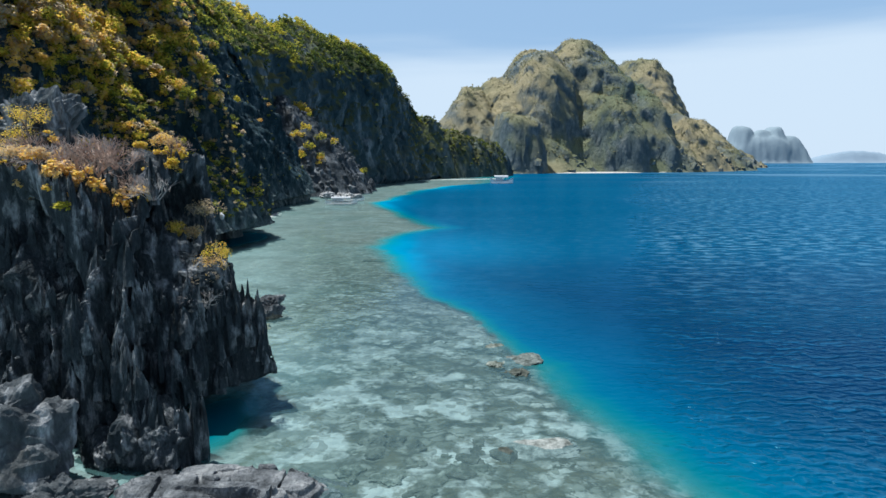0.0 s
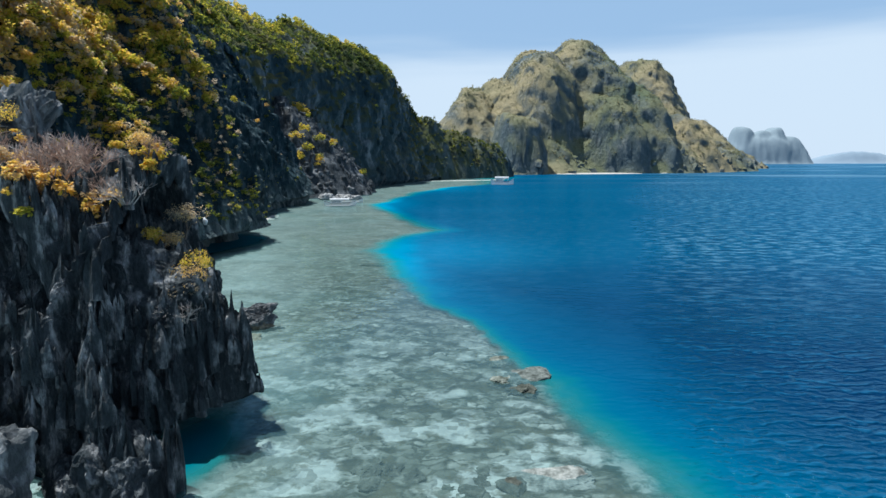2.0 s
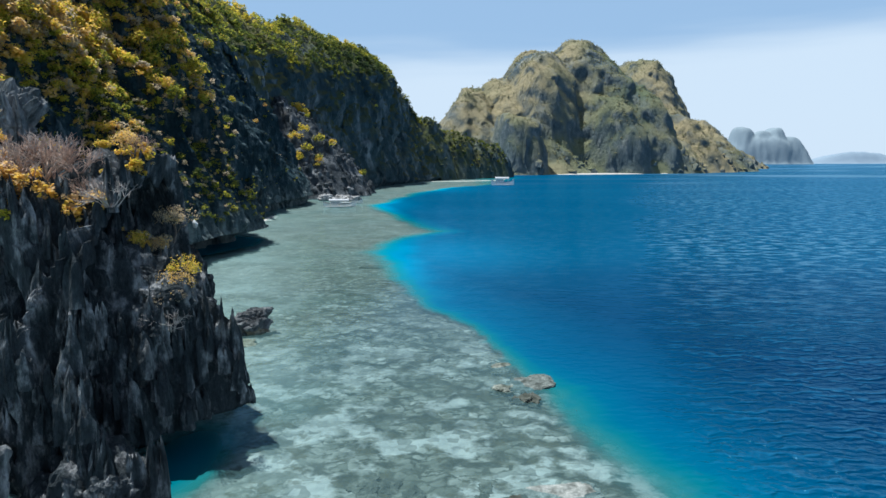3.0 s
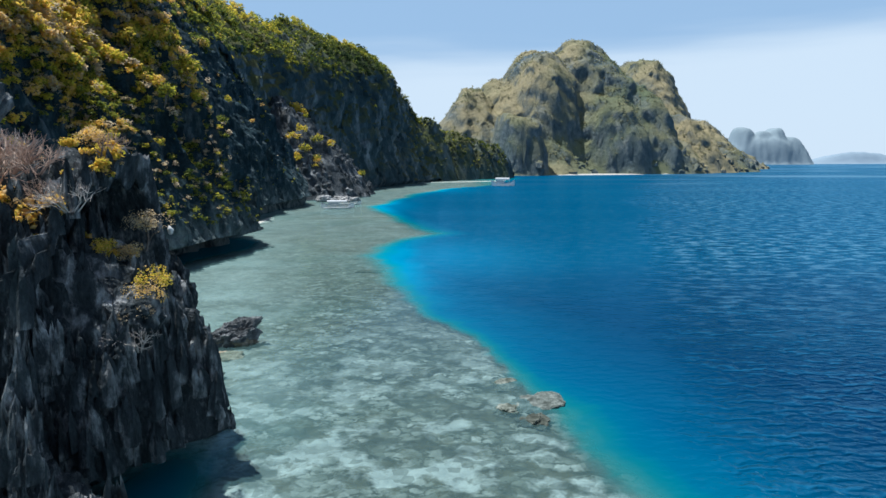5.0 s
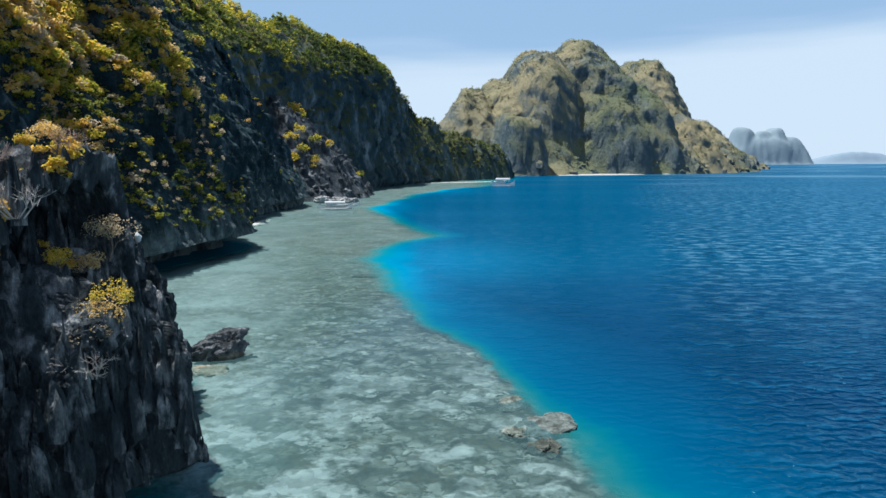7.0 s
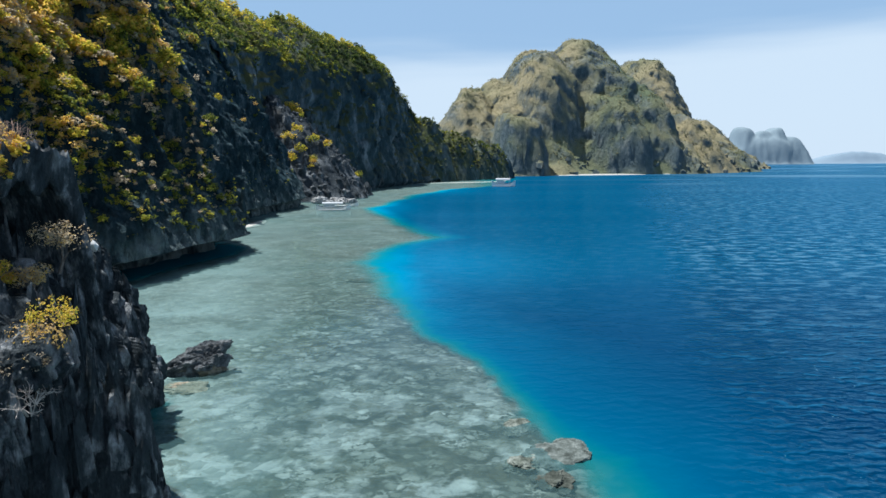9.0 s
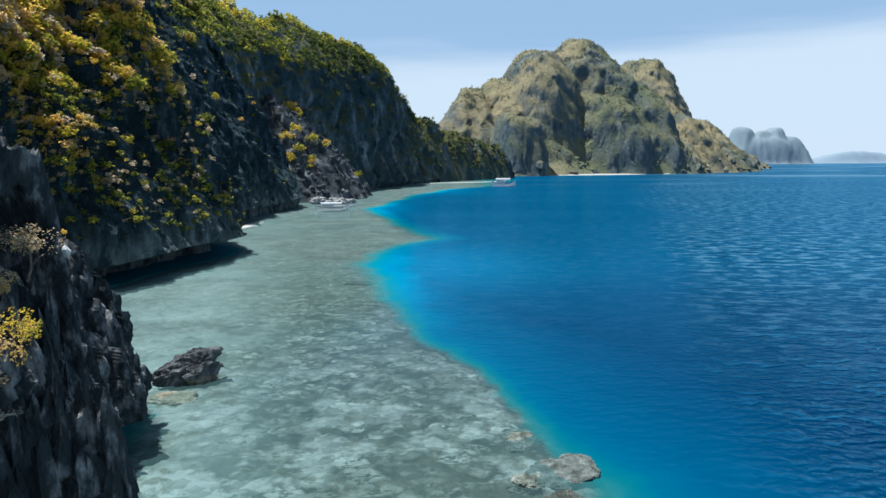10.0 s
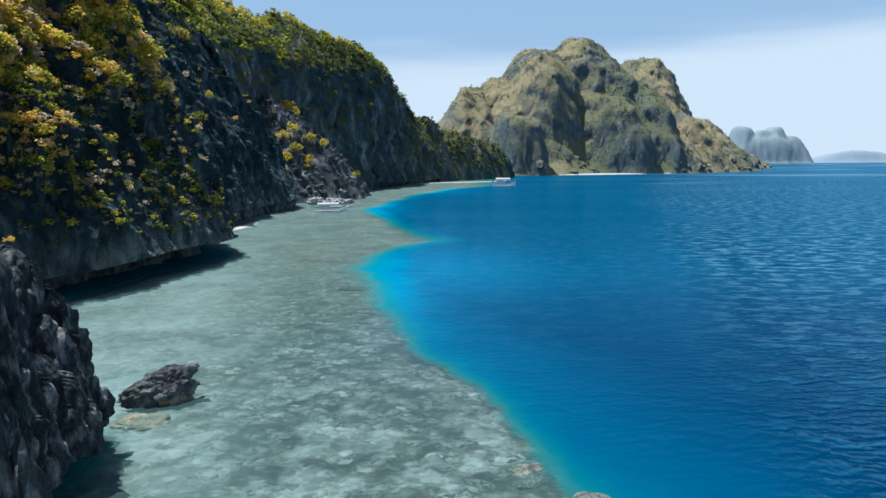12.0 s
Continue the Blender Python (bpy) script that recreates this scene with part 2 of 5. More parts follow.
# ---- sea: reef edge, seabed and surface ----
# the line along which the pale reef flat falls away into blue water: (y, x, width of the turquoise slope)
REEF = np.array([(-60, 18, 6), (20, 15.5, 10), (37, 12.8, 9.5), (47, 10.4, 7.0), (54, 9.8, 4.5), (61, 9.2, 2.6), (71, 5.9, 1.9), (80, 3.1, 2.1), (92, -1.2, 2.6),
                 (113, -8.2, 4), (128, -14.0, 8), (143, -19.5, 15), (158, -20.5, 20), (172, -15, 18), (188, -4, 16), (205, -11, 14), (225, -17, 12),
                 (276, -33, 11), (330, -33, 11), (367, -28, 10), (440, -16, 10), (500, 2, 10), (550, 34, 8), (610, 52, 8), (700, 66, 8), (800, 90, 8), (900, 106, 8)], float)


# foot of the overhanging cliff, under which added depth darkens the shaded water: (y, x)
UNDERCUT_SHADE = np.array([(70, -74), (98, -67), (122, -52), (142, -48.5), (158, -43.5), (169, -44.5), (184, -56)], float)


def reef_offset(x, y):
    """How far past the reef's edge a place lies, in widths of the slope; negative on the reef."""
    wob = 2.6 * fbm(np.stack([x * 0.13, y * 0.13, 0 * x], -1), 5, 71, 0.7) + 0.02 * (y.clip(60, 300) - 60) * vnoise(np.stack([x * 0.03, y * 0.04, 0 * x + 3], -1), 72)
    e = np.interp(y, REEF[:, 0], REEF[:, 1])
    w = np.interp(y, REEF[:, 0], REEF[:, 2])
    return (x - e + wob) / w


def sea_depth(x, y):
    s = reef_offset(x, y)
    flat = 0.75 + 0.35 * fbm(np.stack([x * 0.05, y * 0.05, 0 * x + 9], -1), 3, 75)
    width = np.interp(y, REEF[:, 0], REEF[:, 2])
    out = s * width
    d = flat + 7.2 * smooth(-np.minimum(0.7, 2.2 / width), 2.6, s) + 9.5 * smooth(1, 26, out) + 0.05 * out.clip(0, 60) + 0.03 * (x - 20).clip(0, 80)
    d = d + 2.6 * np.exp(-(((x + 17.8) / 2.6) ** 2 + ((y - 46.5) / 5.5) ** 2) ** 1.5)
    d = d + 2.4 * np.exp(-(((x + 25.5) / 3.0) ** 2 + ((y - 66.5) / 5.0) ** 2) ** 1.5)
    # extra depth deepens the colour where the cliff shades the water
    foot = np.interp(y, UNDERCUT_SHADE[:, 0], UNDERCUT_SHADE[:, 1])
    d = d + 2.5 * smooth(0.8, 3.5, foot - x) * smooth(86, 100, y) * smooth(182, 172, y)
    # far depth capped so the body colour pales, standing in for sky reflection
    d = np.minimum(d, 20 - 10.5 * smooth(62, 150, y))
    far = smooth(760, 900, y)
    return d + (10 - d) * far * (d < 10)


def bed(x, y):
    """The reef's floor: the corals of the flat reach close to the surface."""
    return -0.24 - 0.16 * sea_depth(x, y).clip(0, 9)


def axis(lo, hi, step, far_lo, far_hi, grow=1.16):
    a = list(np.arange(lo, hi + 1e-6, step))
    s = step
    while a[-1] < far_hi:
        s *= grow
        a.append(min(a[-1] + s, far_hi))
    s = step
    while a[0] > far_lo:
        s *= grow
        a.insert(0, max(a[0] - s, far_lo))
    return np.array(a)


def sea_material():
    """Clear sea: see-through over the reef, its own blue where it is deep; small wind waves with painted crests and
    sheen.
    """
    m = Nodes("sea_water")
    d = m.attr("depth")
    body = m.ramp(m.range(d, 0.0, 20.0), [(0.03, (0.13, 0.21, 0.205)), (0.075, (0.02, 0.18, 0.185)), (0.14, (0.003, 0.125, 0.16)), (0.24, (0.0005, 0.083, 0.155)), (0.42, (0.0003, 0.062, 0.138)), (0.66, (0.0002, 0.038, 0.098)), (1.0, (0.0001, 0.011, 0.048))])
    sandy = m.ramp(m.range(d, 0.0, 20.0), [(0.03, (0.17, 0.24, 0.23)), (0.075, (0.08, 0.26, 0.27)), (0.14, (0.008, 0.25, 0.33)), (0.24, (0.0008, 0.21, 0.38)), (0.46, (0.0003, 0.12, 0.245)), (0.75, (0.0002, 0.065, 0.145)), (1.0, (0.0002, 0.03, 0.08))])
    body = m.mix(m.attr("sand"), body, sandy)
    # paler gust patches: wind sheen painted into the body colour
    gusts = m.noise(m.coords((0.0045, 0.018, 1)), 1.0, 3, 0.5)
    body = m.mix(m.range(gusts, 0.45, 0.66, 0.0, 0.25), body, (0.001, 0.08, 0.165))
    wv = m.wave(m.coords((1.0, 1, 1), (0, 0, radians(13))), 0.145, 8.0, 2.6)
    wv3 = m.wave(m.coords((1.0, 1, 1), (0, 0, radians(-9))), 0.29, 6.0, 1.8)
    wv2 = m.noise(m.coords((0.09, 0.17, 1), (0, 0, radians(14))), 1.0, 4, 0.55)
    fine = m.noise(m.coords((1.6, 2.2, 1), (0, 0, radians(20))), 1.0, 3, 0.6)
    calm = m.range(d, 1.0, 9.0, 0.25, 1.0)
    calm = m.math('MULTIPLY', calm, m.math('MULTIPLY', m.attr("wind"), m.range(gusts, 0.30, 0.60, 0.5, 1.0)))
    # crests painted paler than troughs, for the light on them; they come in broken sets
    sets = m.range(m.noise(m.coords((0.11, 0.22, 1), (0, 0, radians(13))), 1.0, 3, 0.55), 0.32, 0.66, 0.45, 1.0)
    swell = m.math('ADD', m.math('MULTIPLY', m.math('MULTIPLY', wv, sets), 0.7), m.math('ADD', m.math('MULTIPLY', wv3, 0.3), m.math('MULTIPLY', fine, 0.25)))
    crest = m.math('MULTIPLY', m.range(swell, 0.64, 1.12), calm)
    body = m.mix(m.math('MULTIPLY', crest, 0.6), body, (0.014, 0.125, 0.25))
    place = m.add("ShaderNodeSeparateXYZ")
    m.link(m.coords(), place.inputs[0])
    away = place.outputs[1]
    # distant ripples: dark troughs and sky-lit crests painted into the colour
    painted_ruffle = m.noise(m.coords((0.24, 0.42, 1), (0, 0, radians(10))), 1.0, 5, 0.68)
    body = m.mix(m.math('MULTIPLY', m.math('MULTIPLY', m.range(painted_ruffle, 0.50, 0.40), m.range(away, 45.0, 100.0)), m.math('MULTIPLY', calm, 0.75)), body, (0.0005, 0.022, 0.065))
    crest = m.math('MULTIPLY', m.math('MULTIPLY', m.range(painted_ruffle, 0.50, 0.60), m.range(away, 75.0, 140.0)), calm)
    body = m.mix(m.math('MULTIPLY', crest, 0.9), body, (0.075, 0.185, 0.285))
    # far pale bands: sky sheen painted into the colour
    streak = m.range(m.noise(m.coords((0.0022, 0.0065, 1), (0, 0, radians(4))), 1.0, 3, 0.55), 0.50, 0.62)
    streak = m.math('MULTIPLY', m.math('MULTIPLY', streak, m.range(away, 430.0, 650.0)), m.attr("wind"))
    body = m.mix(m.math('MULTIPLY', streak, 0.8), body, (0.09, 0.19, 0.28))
    h = m.math('ADD', m.math('MULTIPLY', swell, 0.20), m.math('ADD', m.math('MULTIPLY', wv2, 0.35), m.math('MULTIPLY', fine, 0.08)))
    h = m.math('MULTIPLY', h, calm)
    nrm = m.bump(h, 1.0, 2.0)
    m.done(body, 0.18, 0.0)
    m.bsdf.inputs["Specular IOR Level"].default_value = 0.0
    clear = m.add("ShaderNodeBsdfTransparent")
    clear.inputs[0].default_value = (0.87, 0.966, 0.972, 1)
    mx = m.add("ShaderNodeMixShader")
    opa = m.math('SUBTRACT', 1.0, m.math('MULTIPLY', 0.78, m.math('POWER', 2.718, m.math('MULTIPLY', m.math('MAXIMUM', m.math('SUBTRACT', d, 0.85), 0.0), -0.95))))
    m.link(opa, mx.inputs[0])
    m.link(clear.outputs[0], mx.inputs[1])
    m.link(m.bsdf.outputs[0], mx.inputs[2])
    gl = m.add("ShaderNodeBsdfGlossy")
    gl.inputs["Color"].default_value = (0.32, 0.72, 1.0, 1)
    gl.inputs["Roughness"].default_value = 0.12
    m.link(nrm, gl.inputs["Normal"])
    fr = m.add("ShaderNodeFresnel")
    fr.inputs["IOR"].default_value = 1.33
    m.link(nrm, fr.inputs["Normal"])
    mg = m.add("ShaderNodeMixShader")
    m.link(m.math('MINIMUM', m.math('MULTIPLY', fr.outputs[0], 0.46), m.math('MULTIPLY_ADD', m.attr("wind"), 0.30, 0.14)), mg.inputs[0])
    m.link(mx.outputs[0], mg.inputs[1])
    m.link(gl.outputs[0], mg.inputs[2])
    m.link(mg.outputs[0], m.out.inputs[0])
    return m.mat


def seabed_material():
    """Reef flat: low rounded lumps of grey-brown coral rock, with pale sand between them."""
    m = Nodes("reef_flat")
    place = m.add("ShaderNodeSeparateXYZ")
    m.link(m.coords(), place.inputs[0])
    away = place.outputs[1]
    bend = m.add("ShaderNodeTexNoise", Scale=0.8, Detail=3.0)
    m.link(m.coords((1, 1, 0)), bend.inputs["Vector"])

    def lumps(size, skew):
        shift = m.add("ShaderNodeVectorMath")
        shift.operation = 'MULTIPLY_ADD'
        m.link(bend.outputs["Color"], shift.inputs[0])
        shift.inputs[1].default_value = (0.55 * size, 0.55 * size, 0.0)
        m.link(m.coords((0.85, 1.15, 0), (0, 0, skew)), shift.inputs[2])
        v = m.add("ShaderNodeTexVoronoi", Scale=1.0 / size)
        m.link(shift.outputs[0], v.inputs["Vector"])
        tone = m.add("ShaderNodeSeparateColor")
        m.link(v.outputs["Color"], tone.inputs[0])
        return v.outputs["Distance"], tone.outputs[0]

    wide, wide_tone = lumps(1.9, 0.2)
    small, small_tone = lumps(0.75, -0.3)
    big = m.noise(m.coords((1, 1.1, 0.3)), 0.075, 4, 0.55)
    mid = m.noise(m.coords((0.9, 1.1, 0.3)), 0.35, 6, 0.6)
    fine = m.noise(m.coords((1, 1.2, 1)), 2.6, 4, 0.65)
    sand = m.noise(m.coords((1, 1.1, 0.3)), 0.17, 5, 0.6)
    tone = m.math('ADD', m.math('MULTIPLY', wide_tone, 0.45), m.math('MULTIPLY', small_tone, 0.55))
    tone = m.math('ADD', m.math('MULTIPLY', tone, 0.55), m.math('MULTIPLY', mid, 0.5))
    col = m.ramp(tone, [(0.28, (0.060, 0.070, 0.058)), (0.45, (0.125, 0.142, 0.122)), (0.62, (0.20, 0.222, 0.20)), (0.82, (0.36, 0.39, 0.37))])
    col = m.mix(m.range(fine, 0.40, 0.68, 0.0, 0.35), col, (0.085, 0.097, 0.082))
    # shade painted under and between the lumps, as dark clefts
    cleft_shade = m.math('MULTIPLY', m.range(wide, 0.46, 0.60), m.range(mid, 0.42, 0.54, 0.15, 1.0))
    col = m.mix(cleft_shade, col, (0.034, 0.04, 0.032))
    cleft_shade = m.math('MULTIPLY', m.range(small, 0.50, 0.62), m.range(fine, 0.43, 0.53, 0.1, 1.0))
    col = m.mix(cleft_shade, col, (0.05, 0.058, 0.047))
    # sand pools, wider near the shore
    inner = m.math('MULTIPLY_ADD', away, 0.2, place.outputs[0])
    shore = m.math('MULTIPLY', m.range(inner, 3.0, -12.0), m.range(big, 0.35, 0.6, 0.3, 0.8))
    col = m.mix(shore, col, (0.40, 0.47, 0.46))
    pools = m.math('MULTIPLY', m.range(sand, 0.50, 0.57), m.range(away, 90.0, 46.0, 0.08, 0.72))
    pools = m.math('MULTIPLY', pools, m.range(small_tone, 0.15, 0.4, 0.45, 1.0))
    col = m.mix(pools, col, (0.49, 0.54, 0.53))
    grown = m.math('MULTIPLY', m.range(m.noise(m.coords((1, 1.1, 0.3), (0, 0, 0.7)), 0.42, 6, 0.68), 0.53, 0.60), m.range(away, 120.0, 50.0, 0.15, 0.68))
    col = m.mix(grown, col, (0.075, 0.076, 0.05))
    col = m.mix(m.range(place.outputs[2], -0.55, -0.9, 0.0, 0.5), col, (0.5, 0.53, 0.5))
    bands = m.ramp(m.noise(m.coords((0.10, 0.13, 1), (0, 0, 0.35)), 1.0, 5, 0.68), [(0.34, (0.13, 0.145, 0.125)), (0.52, (0.20, 0.215, 0.195)), (0.70, (0.30, 0.33, 0.31))])
    col = m.mix(m.range(away, 85.0, 210.0, 0.0, 0.8), col, bands)
    height = m.math('ADD', m.math('MULTIPLY', wide, -0.9), m.math('ADD', m.math('MULTIPLY', small, -0.5), m.math('MULTIPLY', fine, 0.25)))
    m.bump(height, 0.9, 0.5)
    return m.done(col, 0.95, 0.1)


SEA, SEABED = sea_material(), seabed_material()


def build_sea():
    xs = axis(-70, 60, 1.1, -4800, 4800)
    ys = axis(20, 260, 1.1, -4800, 4850, 1.07)
    X, Y = np.meshgrid(xs, ys, indexing='ij')
    d = sea_depth(X, Y)
    side = (X - 0.31 * Y) / (8 + 0.12 * np.abs(Y))
    lee = 0.10 + 0.90 * smooth(-0.2, 0.55, side + 0.4 * fbm(np.stack([X * 0.02, Y * 0.012, 0 * X], -1), 3, 77))
    sand = np.zeros(X.shape)
    for cx, cy, rx, ry in ((-5, 141, 22, 32), (-26, 295, 12, 55), (-6, 480, 30, 60)):
        sand = np.maximum(sand, np.exp(-((X - cx) / rx) ** 2 - ((Y - cy) / ry) ** 2))
    P = np.stack([X, Y, 0 * X], -1).reshape(-1, 3)
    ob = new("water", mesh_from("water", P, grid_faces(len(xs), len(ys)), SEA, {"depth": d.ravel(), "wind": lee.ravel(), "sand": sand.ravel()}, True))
    tagged(ob, "clear tropical sea, deep blue beyond the turquoise reef edge", "sea", kind="structure")
    xs = axis(-42, 18, 0.46, -140, 140, 1.12)
    ys = axis(30, 130, 0.46, -80, 900, 1.035)
    X, Y = np.meshgrid(xs, ys, indexing='ij')
    q = np.stack([X, Y, 0 * X], -1)
    z = bed(X, Y) - 0.16 + 0.16 * fbm(q * np.array([0.55, 0.8, 1]), 4, 81) + 0.26 * ridged(q * 0.8, 3, 82)
    P = np.stack([X, Y, np.minimum(z, -0.06)], -1).reshape(-1, 3)
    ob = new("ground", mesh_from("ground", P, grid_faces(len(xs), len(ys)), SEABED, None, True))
    tagged(ob, "shallow reef flat of pale sand and grey-brown coral under clear water", "seabed", kind="structure")
    e = 4900.0
    P = np.array([(-e, -e, -24), (e, -e, -24), (e, e, -24), (-e, e, -24)])
    ob = new("deep_ground", mesh_from("deep_ground", P, np.array([[0, 1, 2, 3]]), SEABED))
    tagged(ob, "deep sandy sea floor under blue water", "seabed", kind="structure")


build_sea()


# ---- cliffs ----
def blades(u, z, width, height, seed, blunt=3.6):
    """Relief of overlapping upright blades: each fills a cell, stands out at its foot and narrows to a tip. 0..1"""
    best = np.zeros(u.shape)
    for shift in (0.0, 0.5):
        col = np.floor(u / width + shift)
        zz = z / height + hash01(col.astype(np.int64), 0 * col.astype(np.int64), 0 * col.astype(np.int64), seed + 61)
        row = np.floor(zz)
        r = hash01(col.astype(np.int64), row.astype(np.int64), 1 + 0 * col.astype(np.int64), seed + 62 + int(2 * shift))
        s = (zz - row).clip(0, 1)
        x = np.abs(u / width + shift - col - 0.5 - 0.2 * (r - 0.5))
        m = (1 - x / (0.52 * (1 - s ** blunt) + 0.02)).clip(0, 1)
        best = np.maximum(best, (0.4 + 0.6 * r) * m ** 0.65 * (1 - 0.35 * s) * smooth(0.0, 0.22, s))
    return best


def add_pillars(reach, arc, z, layers, undercut, seed):
    """Upright fluted pillars with free pointed tips in front of a leaning face. reach: how far the face stands out at each arc, height.
    layers: rows of count, half-width, proud of the face, length of the tip."""
    rng = np.random.default_rng(seed)
    du = arc[1] - arc[0]
    top_z = z.max(1)
    for count, wide, proud, tip in layers:
        for _ in range(count):
            i = int(rng.integers(0, len(arc)))
            w, d, t = (rng.uniform(0.65, 1.4) * v for v in (wide, proud, tip))
            top = top_z[i] * rng.uniform(0.12, 1.0) ** 0.8
            k = int(np.searchsorted(z[i], top).clip(0, z.shape[1] - 1))
            d *= min(1.0, 0.3 + 0.05 * top)
            e = reach[i, k] + undercut[i, k] + d
            m = int(w * 2.2 / du) + 2
            lo, hi = max(0, i - m), min(len(arc), i + m + 1)
            zz = z[lo:hi]
            s = top - zz
            x = np.abs((arc[lo:hi] - arc[i])[:, None] + rng.uniform(-0.07, 0.07) * s + 0.07 * w * np.sin(zz * rng.uniform(0.8, 2.0) / w + rng.uniform(0, 6))) / w
            f = np.clip(s / t, 0.02, 1) ** rng.uniform(0.45, 0.8)
            p = e - 1.5 * w * (x / f) ** rng.uniform(2.4, 6.0) - 0.3 * d * (1 - np.clip(s / t, 0, 1)) ** 2 - undercut[lo:hi]
            reach[lo:hi] = np.where(s > 0, np.maximum(reach[lo:hi], p), reach[lo:hi])
    return reach


class Cliff:
    """A cliff that follows a shoreline in plan, the land on the left hand. ctrl rows: x, y, height of the wall, how far it leans back,
    width of the slope above it, rise of that slope, depth of the notch at the waterline."""

    def __init__(self, ctrl, nu, nv, rough, flutes, scale, seed, turn_soft=9, lean_pow=1.15, back=0.7, stretch=0.16, tiers=1.0, notch=1.25, pillars=(), inward=0.0, lip=(1.7, 0.45), folds=0.0):
        c = spline(ctrl, nu)
        t = np.gradient(c[:, :2], axis=0)
        nrm = np.stack([t[:, 1], -t[:, 0]], 1)
        nrm /= np.linalg.norm(nrm, axis=1, keepdims=True)
        k = np.hanning(2 * turn_soft + 3)
        k /= k.sum()
        pad = len(k) // 2
        nrm = np.stack([np.convolve(np.pad(nrm[:, j], pad, mode='edge'), k, 'valid') for j in (0, 1)], 1)
        nrm /= np.linalg.norm(nrm, axis=1, keepdims=True)
        nw = int(nv * 0.72)
        a = np.linspace(0, 1, nw)[None, :]
        b = np.linspace(0, 1, nv - nw + 1)[None, 1:]
        H, S, D, R, N = (c[:, j][:, None] for j in range(2, 7))
        foot = 2.0
        run = np.concatenate([[0], np.cumsum(np.hypot(*np.diff(c[:, :2], axis=0).T))])
        if pillars:
            H = H + 1.1 * vnoise(np.stack([run / 2.6, 0 * run, 0 * run], -1), seed + 81)[:, None] + 0.8 * vnoise(np.stack([run / 0.9, 0 * run, 0 * run], -1), seed + 82)[:, None]
        zw = -foot + (H + foot) * a
        h = (zw / H).clip(0, 1)
        cut = N * smooth(lip[0] * notch, lip[1] * notch, zw)
        inset = S * h ** lean_pow + cut
        plain = inset
        if pillars:
            inset = -add_pillars(-(inset + inward), run, zw, pillars, cut, seed + 71)
        zt = H + R * (1 - (1 - b) ** 1.7)
        it = S + D * b + 0 * R
        e = np.linspace(0, 1, 13)[None, 1:]
        zt = np.concatenate([zt, (H + R) * (1 - e ** 1.6) - 2 * e], 1)
        it = np.concatenate([it, S + D + back * D * e], 1)
        flat = np.concatenate([plain, it], 1)
        it = it + (inset[:, -1:] - plain[:, -1:]) * (1 - np.concatenate([b, 1 + 0 * e], 1)) ** 2
        b = np.concatenate([b, 1 + e], 1)
        z = np.concatenate([zw, zt], 1)
        ins = np.concatenate([inset, it], 1)
        P = np.stack([c[:, 0][:, None] - nrm[:, 0][:, None] * ins, c[:, 1][:, None] - nrm[:, 1][:, None] * ins, z], -1)
        Q = np.stack([c[:, 0][:, None] - nrm[:, 0][:, None] * flat, c[:, 1][:, None] - nrm[:, 1][:, None] * flat, z], -1)
        out = np.stack([nrm[:, 0][:, None] + 0 * z, nrm[:, 1][:, None] + 0 * z, (0.0 if pillars else 0.25) + 0 * z], -1)
        top = np.concatenate([0 * a, smooth(0, 0.4, b)], 1)[0][None, :, None]
        out = out * (1 - top) + np.array([0, 0, 1.0]) * top
        hold = smooth(-1.5, 1.5, z)[..., None] * 0.75 + 0.25
        big = fbm(Q / (scale * 9) * np.array([1, 1, 0.6]), 3, seed)[..., None]
        fl = ridged(Q / (scale * 2.4) * np.array([1, 1, stretch]), 4, seed + 11)[..., None] - 0.55
        fl2 = ridged(Q / (scale * 0.8) * np.array([1, 1, stretch * 1.4]), 3, seed + 23)[..., None] - 0.55
        lump = fbm(Q / (scale * 1.2) * np.array([1, 1, 0.7]), 4, seed + 31)[..., None]
        arc = run[:, None] + 0 * z
        arc = arc + scale * (1.1 * vnoise(Q / (scale * 4.0), seed + 51) + 0.35 * vnoise(Q / (scale * 1.3), seed + 52)) + 0.06 * z
        ease = (1 - 0.75 * smooth(0.88, 1.0, np.concatenate([h + 0 * H, 1 + 0 * zt], 1)))[..., None]
        scales = blades(arc, z, scale * 2.3, scale * 7.0, seed) * 1.4 + blades(arc + 7.7, z + 3.1, scale * 1.05, scale * 2.8, seed + 3) * 0.5
        P = P + out * hold * (tiers * scale * (scales[..., None] - 0.5) * ease + rough * 2.2 * big + flutes * 1.9 * fl + flutes * 0.6 * fl2 + rough * 0.35 * lump)
        if pillars:
            P[..., 2] += top[..., 0] * 1.5 * (ridged(Q / 1.7 * np.array([1, 1, 0.1]), 3, seed + 43) - 0.35)
        P[..., 2] += (not pillars) * (smooth(0.55, 0.95, np.concatenate([h + 0 * H, 1 + 0 * zt], 1)) * flutes * 1.5
                      * (ridged(P / (scale * 1.1) * np.array([1, 1, 0.05]), 3, seed + 41) - 0.45))
        if folds:
            # buttresses and gullies down the wall, fading towards the crest and the waterline
            level = np.concatenate([h + 0 * H, 1 + 0 * zt], 1)
            along = run[:, None] + 0.12 * z + 3.0 * vnoise(Q / 14.0, seed + 61)
            q = np.stack([along / 17.0, z / 70.0, 0 * z], -1)
            wave = ridged(q, 2, seed + 62) - 0.6 + 0.5 * (ridged(q * np.array([2.7, 1.6, 1]), 2, seed + 63) - 0.6)
            P[..., :2] += nrm[:, None, :] * (folds * wave * smooth(0.10, 0.3, level) * (1 - smooth(0.42, 0.66, level)))[..., None]
